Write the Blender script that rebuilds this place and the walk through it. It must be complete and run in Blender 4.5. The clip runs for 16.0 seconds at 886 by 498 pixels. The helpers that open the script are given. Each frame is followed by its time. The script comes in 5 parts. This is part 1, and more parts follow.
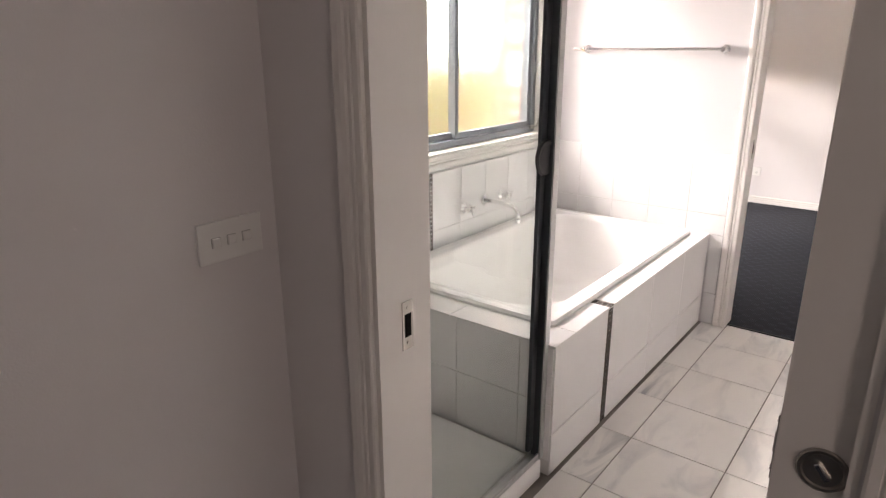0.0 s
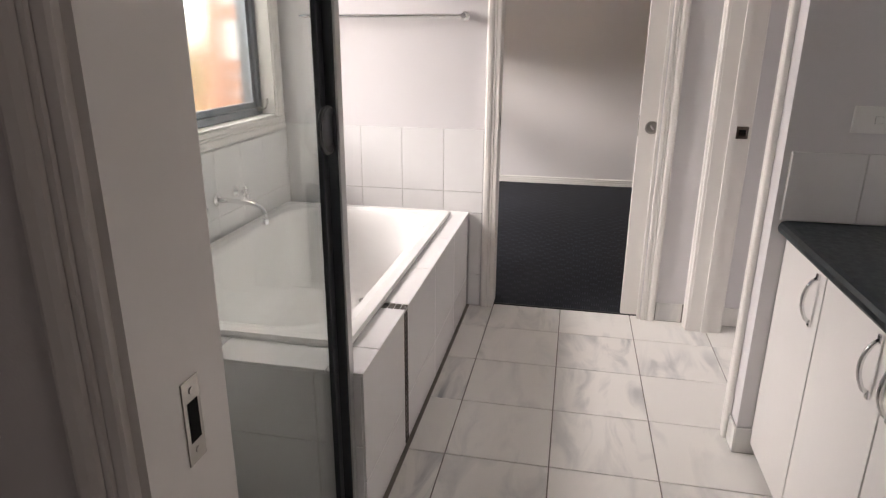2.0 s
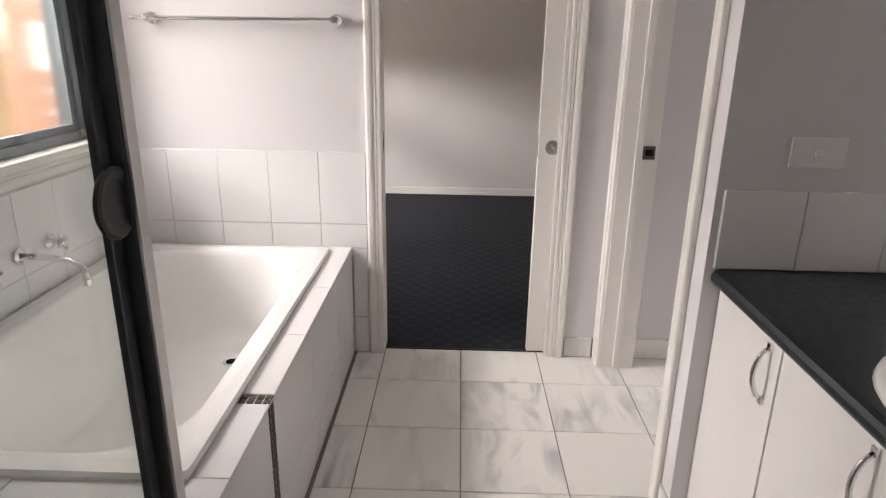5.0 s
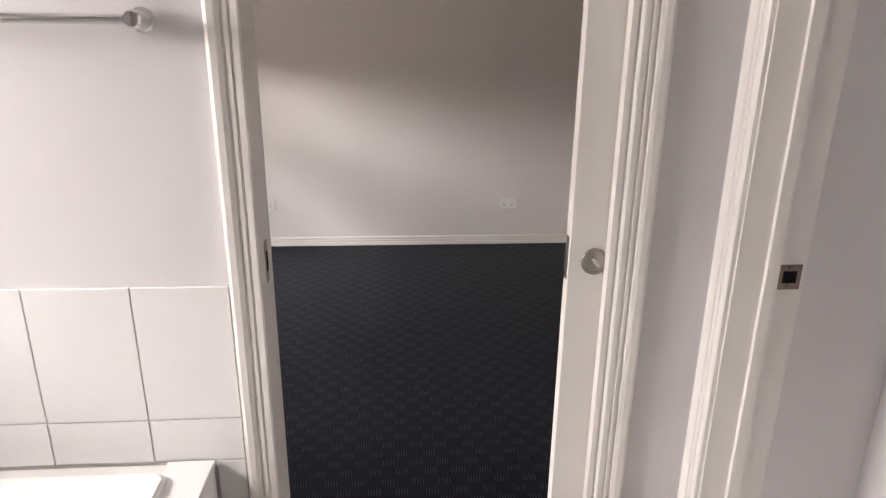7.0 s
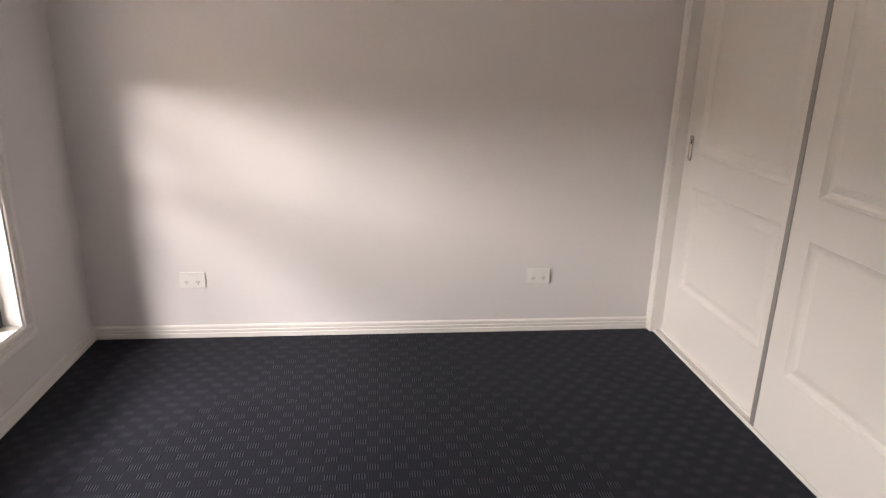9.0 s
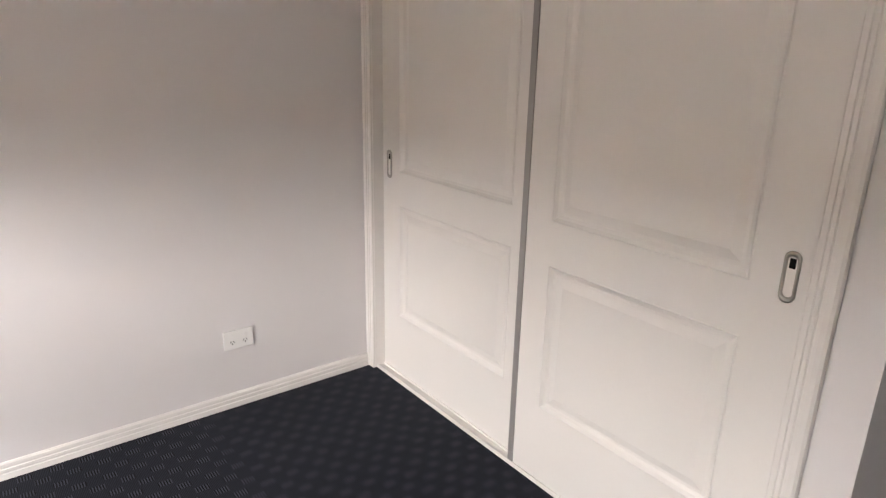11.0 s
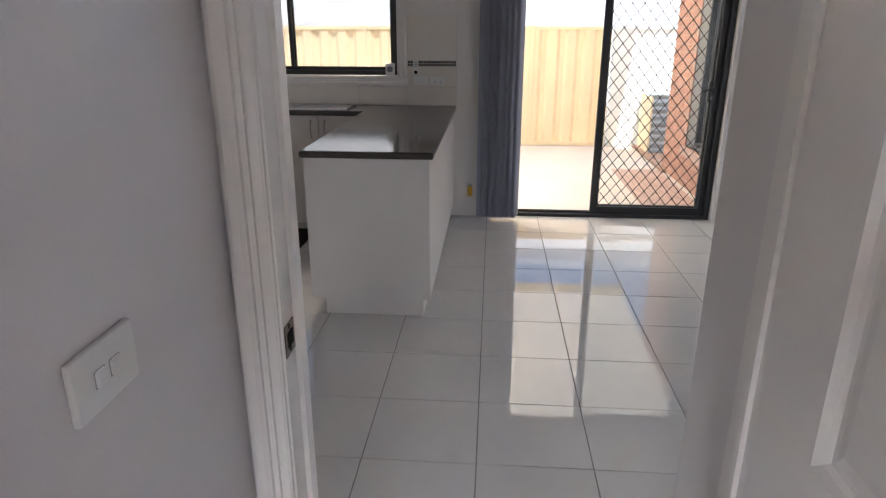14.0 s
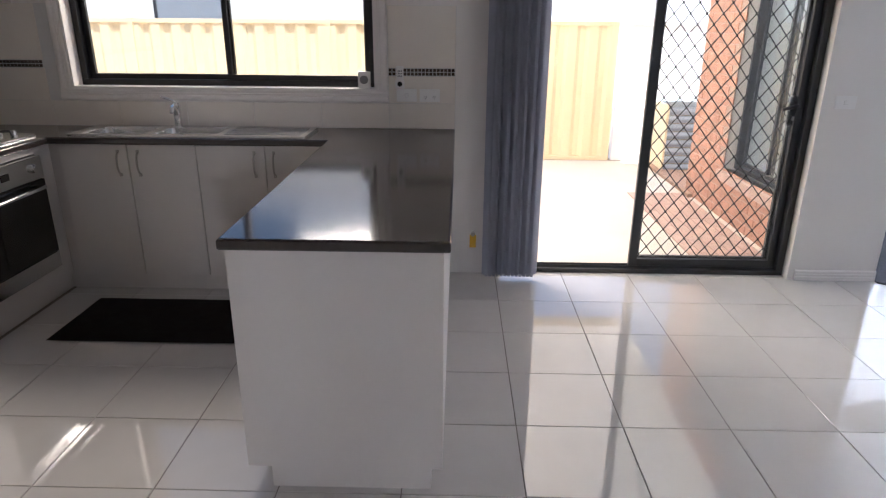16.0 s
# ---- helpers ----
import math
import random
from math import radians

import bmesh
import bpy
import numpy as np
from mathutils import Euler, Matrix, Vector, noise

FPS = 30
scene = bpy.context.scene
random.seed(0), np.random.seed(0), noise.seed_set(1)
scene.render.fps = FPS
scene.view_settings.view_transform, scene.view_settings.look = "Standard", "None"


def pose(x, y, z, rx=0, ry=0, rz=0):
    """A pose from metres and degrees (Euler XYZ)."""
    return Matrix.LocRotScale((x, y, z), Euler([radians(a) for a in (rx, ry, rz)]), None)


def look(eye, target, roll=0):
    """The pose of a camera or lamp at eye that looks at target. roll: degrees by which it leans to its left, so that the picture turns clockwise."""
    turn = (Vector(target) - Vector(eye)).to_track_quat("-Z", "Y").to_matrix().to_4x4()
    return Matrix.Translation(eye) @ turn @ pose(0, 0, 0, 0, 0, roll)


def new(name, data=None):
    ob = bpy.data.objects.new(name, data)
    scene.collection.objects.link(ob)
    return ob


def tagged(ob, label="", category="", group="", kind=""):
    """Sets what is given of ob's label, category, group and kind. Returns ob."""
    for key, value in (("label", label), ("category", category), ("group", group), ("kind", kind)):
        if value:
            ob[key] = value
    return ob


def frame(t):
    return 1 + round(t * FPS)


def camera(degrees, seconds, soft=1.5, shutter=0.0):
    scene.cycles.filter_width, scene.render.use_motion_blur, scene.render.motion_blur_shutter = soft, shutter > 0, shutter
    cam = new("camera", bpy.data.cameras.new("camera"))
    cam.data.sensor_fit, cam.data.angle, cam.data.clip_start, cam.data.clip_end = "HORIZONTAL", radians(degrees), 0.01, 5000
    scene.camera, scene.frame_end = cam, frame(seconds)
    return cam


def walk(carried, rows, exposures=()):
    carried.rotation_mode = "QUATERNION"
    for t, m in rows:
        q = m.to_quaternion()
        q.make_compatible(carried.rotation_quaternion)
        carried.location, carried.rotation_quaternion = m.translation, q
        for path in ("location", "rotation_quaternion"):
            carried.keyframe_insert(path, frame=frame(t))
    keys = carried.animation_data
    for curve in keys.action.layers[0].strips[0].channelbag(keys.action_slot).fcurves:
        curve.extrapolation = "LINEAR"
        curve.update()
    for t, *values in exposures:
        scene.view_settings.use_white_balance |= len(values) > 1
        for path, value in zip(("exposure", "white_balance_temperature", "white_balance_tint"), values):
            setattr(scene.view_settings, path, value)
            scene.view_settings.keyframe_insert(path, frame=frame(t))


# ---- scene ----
cam = camera(69.6, 16.0, soft=1.25)
PATH = [
    (0, (0.765, -3.51, 1.491), (-0.41, -2.01, 0.884), -0.2),
    (0.5, (0.638, -3.334, 1.491), (-0.359, -1.714, 0.875), -0.6),
    (1, (0.488, -3.238, 1.436), (-0.37, -1.543, 0.813), 0.3),
    (1.5, (0.408, -3.191, 1.392), (-0.238, -1.402, 0.773), 0.3),
    (2, (0.363, -3.169, 1.359), (-0.013, -1.305, 0.739), 0.4),
    (2.5, (0.351, -3.152, 1.347), (0.135, -1.266, 0.718), 0.4),
    (3, (0.34, -3.148, 1.334), (0.206, -1.256, 0.701), 0.5),
    (3.2, (0.336, -3.152, 1.333), (0.221, -1.259, 0.699), 0.5),
    (5.3, (0.324, -2.519, 1.412), (0.302, -0.617, 0.794), 0.8),
    (5.5, (0.313, -2.377, 1.414), (0.313, -0.473, 0.801), 0.7),
    (6, (0.268, -2.024, 1.43), (0.367, -0.125, 0.812), 0.7),
    (6.5, (0.279, -1.657, 1.442), (0.415, 0.239, 0.819), 0.6),
    (7, (0.286, -1.291, 1.439), (0.429, 0.606, 0.821), 0.6),
    (7.5, (0.278, -0.91, 1.445), (0.434, 0.983, 0.818), 0.9),
    (8, (0.283, -0.535, 1.425), (0.448, 1.364, 0.822), 0.9),
    (8.2, (0.289, -0.384, 1.412), (0.447, 1.519, 0.819), 0.8),
    (10.3, (0.226, 0.718, 1.508), (0.87, 2.509, 0.894), 1.7),
    (10.5, (0.241, 0.765, 1.524), (1.014, 2.5, 0.897), 1.4),
    (11, (0.292, 0.796, 1.493), (1.458, 2.305, 0.89), 1.2),
    (11.5, (0.412, 0.8, 1.503), (1.895, 1.985, 0.872), 0.5),
    (12, (0.488, 0.737, 1.504), (2.177, 1.606, 0.878), -0.4),
    (12.5, (0.59, 0.721, 1.504), (2.407, 1.258, 0.863), 0.4),
    (13, (0.784, 0.703, 1.489), (2.647, 1.041, 0.845), 0.3),
    (13.5, (1.057, 0.712, 1.477), (2.936, 0.944, 0.833), 0.3),
    (14, (1.383, 0.751, 1.497), (3.268, 0.894, 0.845), 0.1),
    (14.5, (1.755, 0.782, 1.487), (3.644, 0.857, 0.835), 0.2),
    (15, (2.127, 0.807, 1.498), (4.014, 0.858, 0.839), 0.3),
    (15.5, (2.484, 0.895, 1.502), (4.37, 0.937, 0.837), 0.4),
    (16, (2.788, 1.026, 1.508), (4.673, 1.066, 0.84), 0.4),
]
walk(cam, [(t, look(eye, target, roll)) for t, eye, target, roll in PATH],
     exposures=[(0, 0.6, 6950, 15), (1, 0.1, 6850, 13), (2.5, -0.15, 6800, 13), (3, -0.15, 6800, 13), (5.5, -0.2, 6800, 12), (7, -0.15, 6800, 13), (8.2, 0.28, 6950, 14), (10.4, 0.45, 6700, 12), (11, 0.62, 6600, 12), (12, 0.8, 6200, 10), (13, 0.95, 5750, 9), (14.5, 1.2, 5900, 14), (16, 1.35, 5800, 15)])

# ---- world, sun, lamps standing in for daylight at the openings ----
world = bpy.data.worlds.new("world")
scene.world = world
world.use_nodes = True
wn = world.node_tree.nodes
sky = wn.new("ShaderNodeTexSky")
sky.sky_type = "NISHITA"
sky.sun_disc = False
sky.sun_elevation = radians(67)
sky.sun_rotation = radians(255)
sky.air_density, sky.dust_density = 1.0, 2.0
world.node_tree.links.new(sky.outputs[0], wn["Background"].inputs[0])
wn["Background"].inputs[1].default_value = 0.15

sun = new("sun", bpy.data.lights.new("sun", "SUN"))
sun.data.energy, sun.data.angle, sun.data.color = 5.0, radians(0.5), (1.0, 0.95, 0.88)
sun.matrix_world = look((-3.7, -1.0, 9.2), (0, 0, 0))


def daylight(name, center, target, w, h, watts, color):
    """An added area lamp that stands in for daylight at an opening."""
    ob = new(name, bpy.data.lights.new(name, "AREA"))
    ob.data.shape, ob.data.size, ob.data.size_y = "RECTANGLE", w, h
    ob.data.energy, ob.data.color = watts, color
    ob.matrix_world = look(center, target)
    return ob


# Unseen lamps over the side path, in place of the sky's light.
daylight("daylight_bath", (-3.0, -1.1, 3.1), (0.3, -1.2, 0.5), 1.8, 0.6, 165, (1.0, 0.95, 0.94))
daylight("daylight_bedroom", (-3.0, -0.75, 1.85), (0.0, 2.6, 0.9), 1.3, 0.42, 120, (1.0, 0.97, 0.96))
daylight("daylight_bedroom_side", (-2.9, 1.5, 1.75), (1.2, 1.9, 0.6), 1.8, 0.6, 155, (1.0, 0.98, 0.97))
# Added warm fill above the patio, shining in through kitchen window and door.
daylight("daylight_patio_fill", (8.7, 1.7, 2.75), (5.0, -0.2, 0.2), 1.6, 0.9, 95, (1.0, 0.86, 0.68))
# This lamp's face also passes for the bright outdoors behind the glass.
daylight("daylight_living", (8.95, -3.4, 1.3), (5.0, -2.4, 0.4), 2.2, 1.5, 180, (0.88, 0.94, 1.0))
# Added fill lamp for the hall, set in an unseen opening.
daylight("fill_hall", (2.34, -3.95, 1.35), (-0.36, -2.9, 1.1), 0.5, 1.2, 3.5, (1.0, 0.82, 0.74))


# ---- materials ----
def nodes_of(name):
    m = bpy.data.materials.new(name)
    m.use_nodes = True
    return m, m.node_tree.nodes, m.node_tree.links, m.node_tree.nodes["Principled BSDF"]


def mat(name, color, rough=0.5, metal=0.0, var=0.06, scale=3.0, grain=60.0, bump=0.05, coat=0.0, spec=0.5, shift=False):
    """A painted or solid surface: broad and fine variation of tone, fine relief."""
    m, n, l, b = nodes_of(name)
    co = n.new("ShaderNodeTexCoord")
    src = co.outputs["Object"]
    if shift:
        info, add = n.new("ShaderNodeObjectInfo"), n.new("ShaderNodeVectorMath")
        mul = n.new("ShaderNodeMath")
        mul.operation, mul.inputs[1].default_value = "MULTIPLY", 50.0
        l.new(info.outputs["Random"], mul.inputs[0])
        l.new(src, add.inputs[0])
        l.new(mul.outputs[0], add.inputs[1])
        src = add.outputs[0]
    broad, fine = n.new("ShaderNodeTexNoise"), n.new("ShaderNodeTexNoise")
    broad.inputs["Scale"].default_value, fine.inputs["Scale"].default_value = scale, grain
    broad.inputs["Detail"].default_value = 5
    l.new(src, broad.inputs["Vector"])
    l.new(src, fine.inputs["Vector"])
    mixv = n.new("ShaderNodeMath")
    mixv.operation, mixv.inputs[1].default_value = "MULTIPLY_ADD", 0.3
    l.new(fine.outputs[0], mixv.inputs[0])
    l.new(broad.outputs[0], mixv.inputs[2])
    ramp = n.new("ShaderNodeMapRange")
    ramp.inputs[1].default_value, ramp.inputs[2].default_value = 0.35, 0.95
    ramp.inputs[3].default_value, ramp.inputs[4].default_value = 1.0 - var, 1.0 + var
    l.new(mixv.outputs[0], ramp.inputs[0])
    tone = n.new("ShaderNodeVectorMath")
    tone.operation = "SCALE"
    tone.inputs[0].default_value = color
    l.new(ramp.outputs[0], tone.inputs["Scale"])
    l.new(tone.outputs[0], b.inputs["Base Color"])
    rr = n.new("ShaderNodeMapRange")
    rr.inputs[1].default_value, rr.inputs[2].default_value = 0.3, 0.7
    rr.inputs[3].default_value, rr.inputs[4].default_value = max(rough * 0.85, 0.01), min(rough * 1.15, 1.0)
    l.new(broad.outputs[0], rr.inputs[0])
    l.new(rr.outputs[0], b.inputs["Roughness"])
    b.inputs["Metallic"].default_value = metal
    b.inputs["Coat Weight"].default_value = coat
    b.inputs["Specular IOR Level"].default_value = spec
    if bump:
        bp = n.new("ShaderNodeBump")
        bp.inputs["Strength"].default_value, bp.inputs["Distance"].default_value = bump, 0.004
        l.new(fine.outputs[0], bp.inputs["Height"])
        l.new(bp.outputs[0], b.inputs["Normal"])
    return m


def marble_mat(name, color, vein, rough, coat=0.0):
    """Glazed floor tile with cloudy grey veins that differ from tile to tile."""
    m, n, l, b = nodes_of(name)
    co, info, add = n.new("ShaderNodeTexCoord"), n.new("ShaderNodeObjectInfo"), n.new("ShaderNodeVectorMath")
    mul = n.new("ShaderNodeMath")
    mul.operation, mul.inputs[1].default_value = "MULTIPLY", 90.0
    l.new(info.outputs["Random"], mul.inputs[0])
    l.new(co.outputs["Object"], add.inputs[0])
    l.new(mul.outputs[0], add.inputs[1])
    mp = n.new("ShaderNodeMapping")
    mp.inputs["Rotation"].default_value = (0, 0, radians(-24))
    mp.inputs["Scale"].default_value = (7.0, 2.2, 1.0)
    l.new(add.outputs[0], mp.inputs["Vector"])
    a, c = n.new("ShaderNodeTexNoise"), n.new("ShaderNodeTexNoise")
    a.inputs["Scale"].default_value, a.inputs["Detail"].default_value, a.inputs["Distortion"].default_value = 1.1, 8, 1.3
    c.inputs["Scale"].default_value, c.inputs["Detail"].default_value = 1.2, 3
    l.new(mp.outputs[0], a.inputs["Vector"])
    l.new(add.outputs[0], c.inputs["Vector"])
    r = n.new("ShaderNodeValToRGB")
    r.color_ramp.elements[0].position, r.color_ramp.elements[0].color = 0.46, (0, 0, 0, 1)
    r.color_ramp.elements[1].position, r.color_ramp.elements[1].color = 0.66, (1, 1, 1, 1)
    l.new(a.outputs[0], r.inputs[0])
    r2 = n.new("ShaderNodeMapRange")
    r2.inputs[1].default_value, r2.inputs[2].default_value = 0.4, 0.7
    l.new(c.outputs[0], r2.inputs[0])
    k = n.new("ShaderNodeMath")
    k.operation = "MULTIPLY"
    l.new(r.outputs[0], k.inputs[0])
    l.new(r2.outputs[0], k.inputs[1])
    mx = n.new("ShaderNodeMix")
    mx.data_type = "RGBA"
    mx.inputs["A"].default_value, mx.inputs["B"].default_value = (*color, 1), (*vein, 1)
    l.new(k.outputs[0], mx.inputs["Factor"])
    l.new(mx.outputs["Result"], b.inputs["Base Color"])
    b.inputs["Roughness"].default_value = rough
    b.inputs["Coat Weight"].default_value = coat
    return m


def carpet_mat(name, color, pale):
    """Ribbed loop carpet with small clusters of raised bars."""
    m, n, l, b = nodes_of(name)
    co = n.new("ShaderNodeTexCoord")

    def wave(rot, scale):
        mp = n.new("ShaderNodeMapping")
        mp.inputs["Rotation"].default_value = (0, 0, rot)
        l.new(co.outputs["Object"], mp.inputs["Vector"])
        w = n.new("ShaderNodeTexWave")
        w.inputs["Scale"].default_value, w.inputs["Distortion"].default_value = scale, 0.6
        w.inputs["Detail"].default_value, w.inputs["Detail Scale"].default_value = 1.0, 2.0
        l.new(mp.outputs[0], w.inputs["Vector"])
        return w.outputs["Color"]

    ribs = wave(0.0, 62.0)
    # rows of clusters, every second row shifted by half a step
    sep = n.new("ShaderNodeSeparateXYZ")
    l.new(co.outputs["Object"], sep.inputs[0])

    def math1(op, a, v=None, c=None):
        k = n.new("ShaderNodeMath")
        k.operation = op
        for i, s in enumerate((a, v, c)):
            if s is None:
                continue
            if isinstance(s, (int, float)):
                k.inputs[i].default_value = s
            else:
                l.new(s, k.inputs[i])
        return k.outputs[0]

    row = math1("DIVIDE", sep.outputs["Y"], 0.052)
    shift = math1("MULTIPLY", math1("MODULO", math1("FLOOR", row), 2.0), 0.5)
    colm = math1("ADD", math1("DIVIDE", sep.outputs["X"], 0.098), shift)
    u = math1("ABSOLUTE", math1("SUBTRACT", math1("FRACT", colm), 0.5))
    v = math1("ABSOLUTE", math1("SUBTRACT", math1("FRACT", row), 0.5))
    inside = math1("MULTIPLY", math1("LESS_THAN", u, 0.24), math1("LESS_THAN", v, 0.3))
    bars = math1("MULTIPLY", inside, math1("GREATER_THAN", wave(0.0, 34.0), 0.55))
    fuzz = n.new("ShaderNodeTexNoise")
    fuzz.inputs["Scale"].default_value = 260.0
    l.new(co.outputs["Object"], fuzz.inputs["Vector"])
    tone = math1("MULTIPLY_ADD", ribs, 0.22, math1("MULTIPLY", fuzz.outputs[0], 0.2))
    tone = math1("MULTIPLY", tone, math1("SUBTRACT", 1.0, math1("MULTIPLY", inside, 0.92)))
    tone = math1("MULTIPLY_ADD", bars, 0.75, tone)
    mx = n.new("ShaderNodeMix")
    mx.data_type = "RGBA"
    mx.inputs["A"].default_value, mx.inputs["B"].default_value = (*color, 1), (*pale, 1)
    l.new(tone, mx.inputs["Factor"])
    l.new(mx.outputs["Result"], b.inputs["Base Color"])
    b.inputs["Roughness"].default_value = 0.95
    b.inputs["Sheen Weight"].default_value = 0.06
    b.inputs["Specular IOR Level"].default_value = 0.06
    bp = n.new("ShaderNodeBump")
    bp.inputs["Strength"].default_value, bp.inputs["Distance"].default_value = 0.5, 0.003
    l.new(tone, bp.inputs["Height"])
    l.new(bp.outputs[0], b.inputs["Normal"])
    return m


def glass_mat(name, tint, gloss=0.06, rough=0.0):
    """Thin pane: clear with a faint tint and a sheen."""
    m = bpy.data.materials.new(name)
    m.use_nodes = True
    n, l = m.node_tree.nodes, m.node_tree.links
    n.remove(n["Principled BSDF"])
    t, g, mx = n.new("ShaderNodeBsdfTransparent"), n.new("ShaderNodeBsdfGlossy"), n.new("ShaderNodeMixShader")
    t.inputs[0].default_value = (*tint, 1)
    g.inputs["Roughness"].default_value = rough
    lw, pw, ad = n.new("ShaderNodeLayerWeight"), n.new("ShaderNodeMath"), n.new("ShaderNodeMath")
    pw.operation, pw.inputs[1].default_value = "POWER", 5.0
    ad.operation, ad.inputs[1].default_value, ad.inputs[2].default_value = "MULTIPLY_ADD", 0.7, gloss
    l.new(lw.outputs["Facing"], pw.inputs[0])
    l.new(pw.outputs[0], ad.inputs[0])
    l.new(ad.outputs[0], mx.inputs[0])
    l.new(t.outputs[0], mx.inputs[1])
    l.new(g.outputs[0], mx.inputs[2])
    l.new(mx.outputs[0], n["Material Output"].inputs[0])
    return m


def frosted_mat(name):
    m, n, l, b = nodes_of(name)
    b.inputs["Base Color"].default_value = (0.95, 0.97, 0.95, 1)
    b.inputs["Roughness"].default_value = 0.2
    b.inputs["Transmission Weight"].default_value = 1.0
    b.inputs["IOR"].default_value = 1.2
    v, bp = n.new("ShaderNodeTexVoronoi"), n.new("ShaderNodeBump")
    v.inputs["Scale"].default_value = 120.0
    bp.inputs["Strength"].default_value, bp.inputs["Distance"].default_value = 0.4, 0.003
    co = n.new("ShaderNodeTexCoord")
    l.new(co.outputs["Object"], v.inputs["Vector"])
    l.new(v.outputs["Distance"], bp.inputs["Height"])
    l.new(bp.outputs[0], b.inputs["Normal"])
    return m


def brick_mat(name, color):
    return mat(name, color, 0.85, var=0.28, scale=9.0, grain=120.0, bump=0.4, shift=True)


def sheet_mat(name, color, through_share):
    """A thin sheet or cloth that lets part of the light through."""
    m, n, l, b = nodes_of(name)
    tl, mx, noise, mr = n.new("ShaderNodeBsdfTranslucent"), n.new("ShaderNodeMixShader"), n.new("ShaderNodeTexNoise"), n.new("ShaderNodeMapRange")
    noise.inputs["Scale"].default_value = 4.0
    mr.inputs[3].default_value, mr.inputs[4].default_value = through_share - 0.08, through_share + 0.08
    l.new(noise.outputs[0], mr.inputs[0])
    l.new(mr.outputs[0], mx.inputs[0])
    b.inputs["Base Color"].default_value = (*color, 1)
    b.inputs["Roughness"].default_value = 0.4
    tl.inputs[0].default_value = (*color, 1)
    l.new(b.outputs[0], mx.inputs[1])
    l.new(tl.outputs[0], mx.inputs[2])
    l.new(mx.outputs[0], n["Material Output"].inputs[0])
    return m


M_ROOFSHEET = sheet_mat("cream_translucent_sheet", (0.86, 0.79, 0.66), 0.5)
M_WALL = mat("wall_paint", (0.74, 0.71, 0.71), 0.55, var=0.02, scale=1.2, grain=220, bump=0.08)
M_WALLK = mat("kitchen_wall_paint", (0.77, 0.745, 0.71), 0.5, var=0.02, scale=1.2, grain=220, bump=0.08)
M_WALLB = mat("bathroom_wall_paint", (0.71, 0.69, 0.70), 0.5, var=0.02, scale=1.2, grain=220, bump=0.06)
M_CEIL = mat("ceiling_paint", (0.82, 0.81, 0.80), 0.8, var=0.02, bump=0.05)
M_TRIM = mat("gloss_white_trim", (0.80, 0.77, 0.74), 0.38, var=0.02, scale=2.5, grain=40, bump=0.01)
M_DOOR = mat("white_door_paint", (0.80, 0.77, 0.74), 0.37, var=0.02, scale=2.0, grain=90, bump=0.02)
M_PLASTIC = mat("white_plastic", (0.82, 0.81, 0.79), 0.38, var=0.02, bump=0.0)
# Near black: painted shade of holes, also the remote holder's dark ring.
M_HOLESHADE_BLACK = mat("hole_shade_and_black", (0.006, 0.006, 0.006), 0.8, spec=0.1, bump=0.0)
M_CHROME = mat("chrome", (0.78, 0.78, 0.78), 0.12, metal=1.0, var=0.03, bump=0.0)
M_NICKEL = mat("brushed_nickel", (0.42, 0.40, 0.37), 0.3, metal=1.0, var=0.08, grain=140, bump=0.05)
M_BRONZE = mat("dark_bronze", (0.16, 0.13, 0.11), 0.2, metal=1.0, var=0.1, bump=0.0)
M_STEEL = mat("stainless_steel", (0.62, 0.62, 0.62), 0.2, metal=1.0, var=0.05, grain=160, bump=0.03)
M_ALU = mat("dark_grey_aluminium", (0.07, 0.075, 0.085), 0.35, metal=0.5, var=0.06, bump=0.02)
M_ALUB = mat("blue_grey_aluminium", (0.20, 0.22, 0.25), 0.35, metal=0.4, var=0.06, bump=0.02)
M_EDGE = mat("grey_edge_channel", (0.36, 0.34, 0.33), 0.4, metal=0.3, var=0.04, bump=0.0)
M_BLACK = mat("black_powder_coat", (0.018, 0.019, 0.022), 0.4, var=0.1, bump=0.02)
M_SILVER = mat("silver_track", (0.6, 0.6, 0.6), 0.36, metal=1.0, var=0.06, bump=0.0)
M_CARPET = carpet_mat("navy_loop_carpet", (0.0025, 0.003, 0.005), (0.060, 0.064, 0.090))
M_CARPETL = carpet_mat("grey_loop_carpet", (0.05, 0.055, 0.065), (0.10, 0.11, 0.125))
M_FLOORB = marble_mat("marbled_floor_tile", (0.84, 0.82, 0.79), (0.38, 0.39, 0.41), 0.2)
M_FLOORK = mat("polished_porcelain", (0.64, 0.62, 0.60), 0.03, var=0.05, scale=2.5, grain=12, bump=0.0, shift=True, spec=0.8)
M_GROUTB = mat("grey_brown_grout", (0.22, 0.20, 0.18), 0.9, var=0.2, bump=0.2)
M_GROUTK = mat("dark_grout", (0.20, 0.18, 0.165), 0.9, var=0.2, bump=0.2)
M_GROUTW = mat("white_grout", (0.66, 0.65, 0.63), 0.9, var=0.05, bump=0.1)
M_WTILE = mat("white_glazed_tile", (0.80, 0.79, 0.79), 0.2, var=0.025, scale=2.0, grain=20, bump=0.01, shift=True)
M_KTILE = mat("cream_glazed_tile", (0.80, 0.75, 0.68), 0.16, var=0.025, scale=2.0, grain=20, bump=0.01, shift=True)
M_MOSAIC = mat("dark_mosaic", (0.07, 0.055, 0.045), 0.2, var=0.6, scale=60, grain=20, bump=0.0, shift=True)
M_ACRYLIC = mat("white_acrylic", (0.86, 0.85, 0.84), 0.12, var=0.015, bump=0.0, coat=0.3)
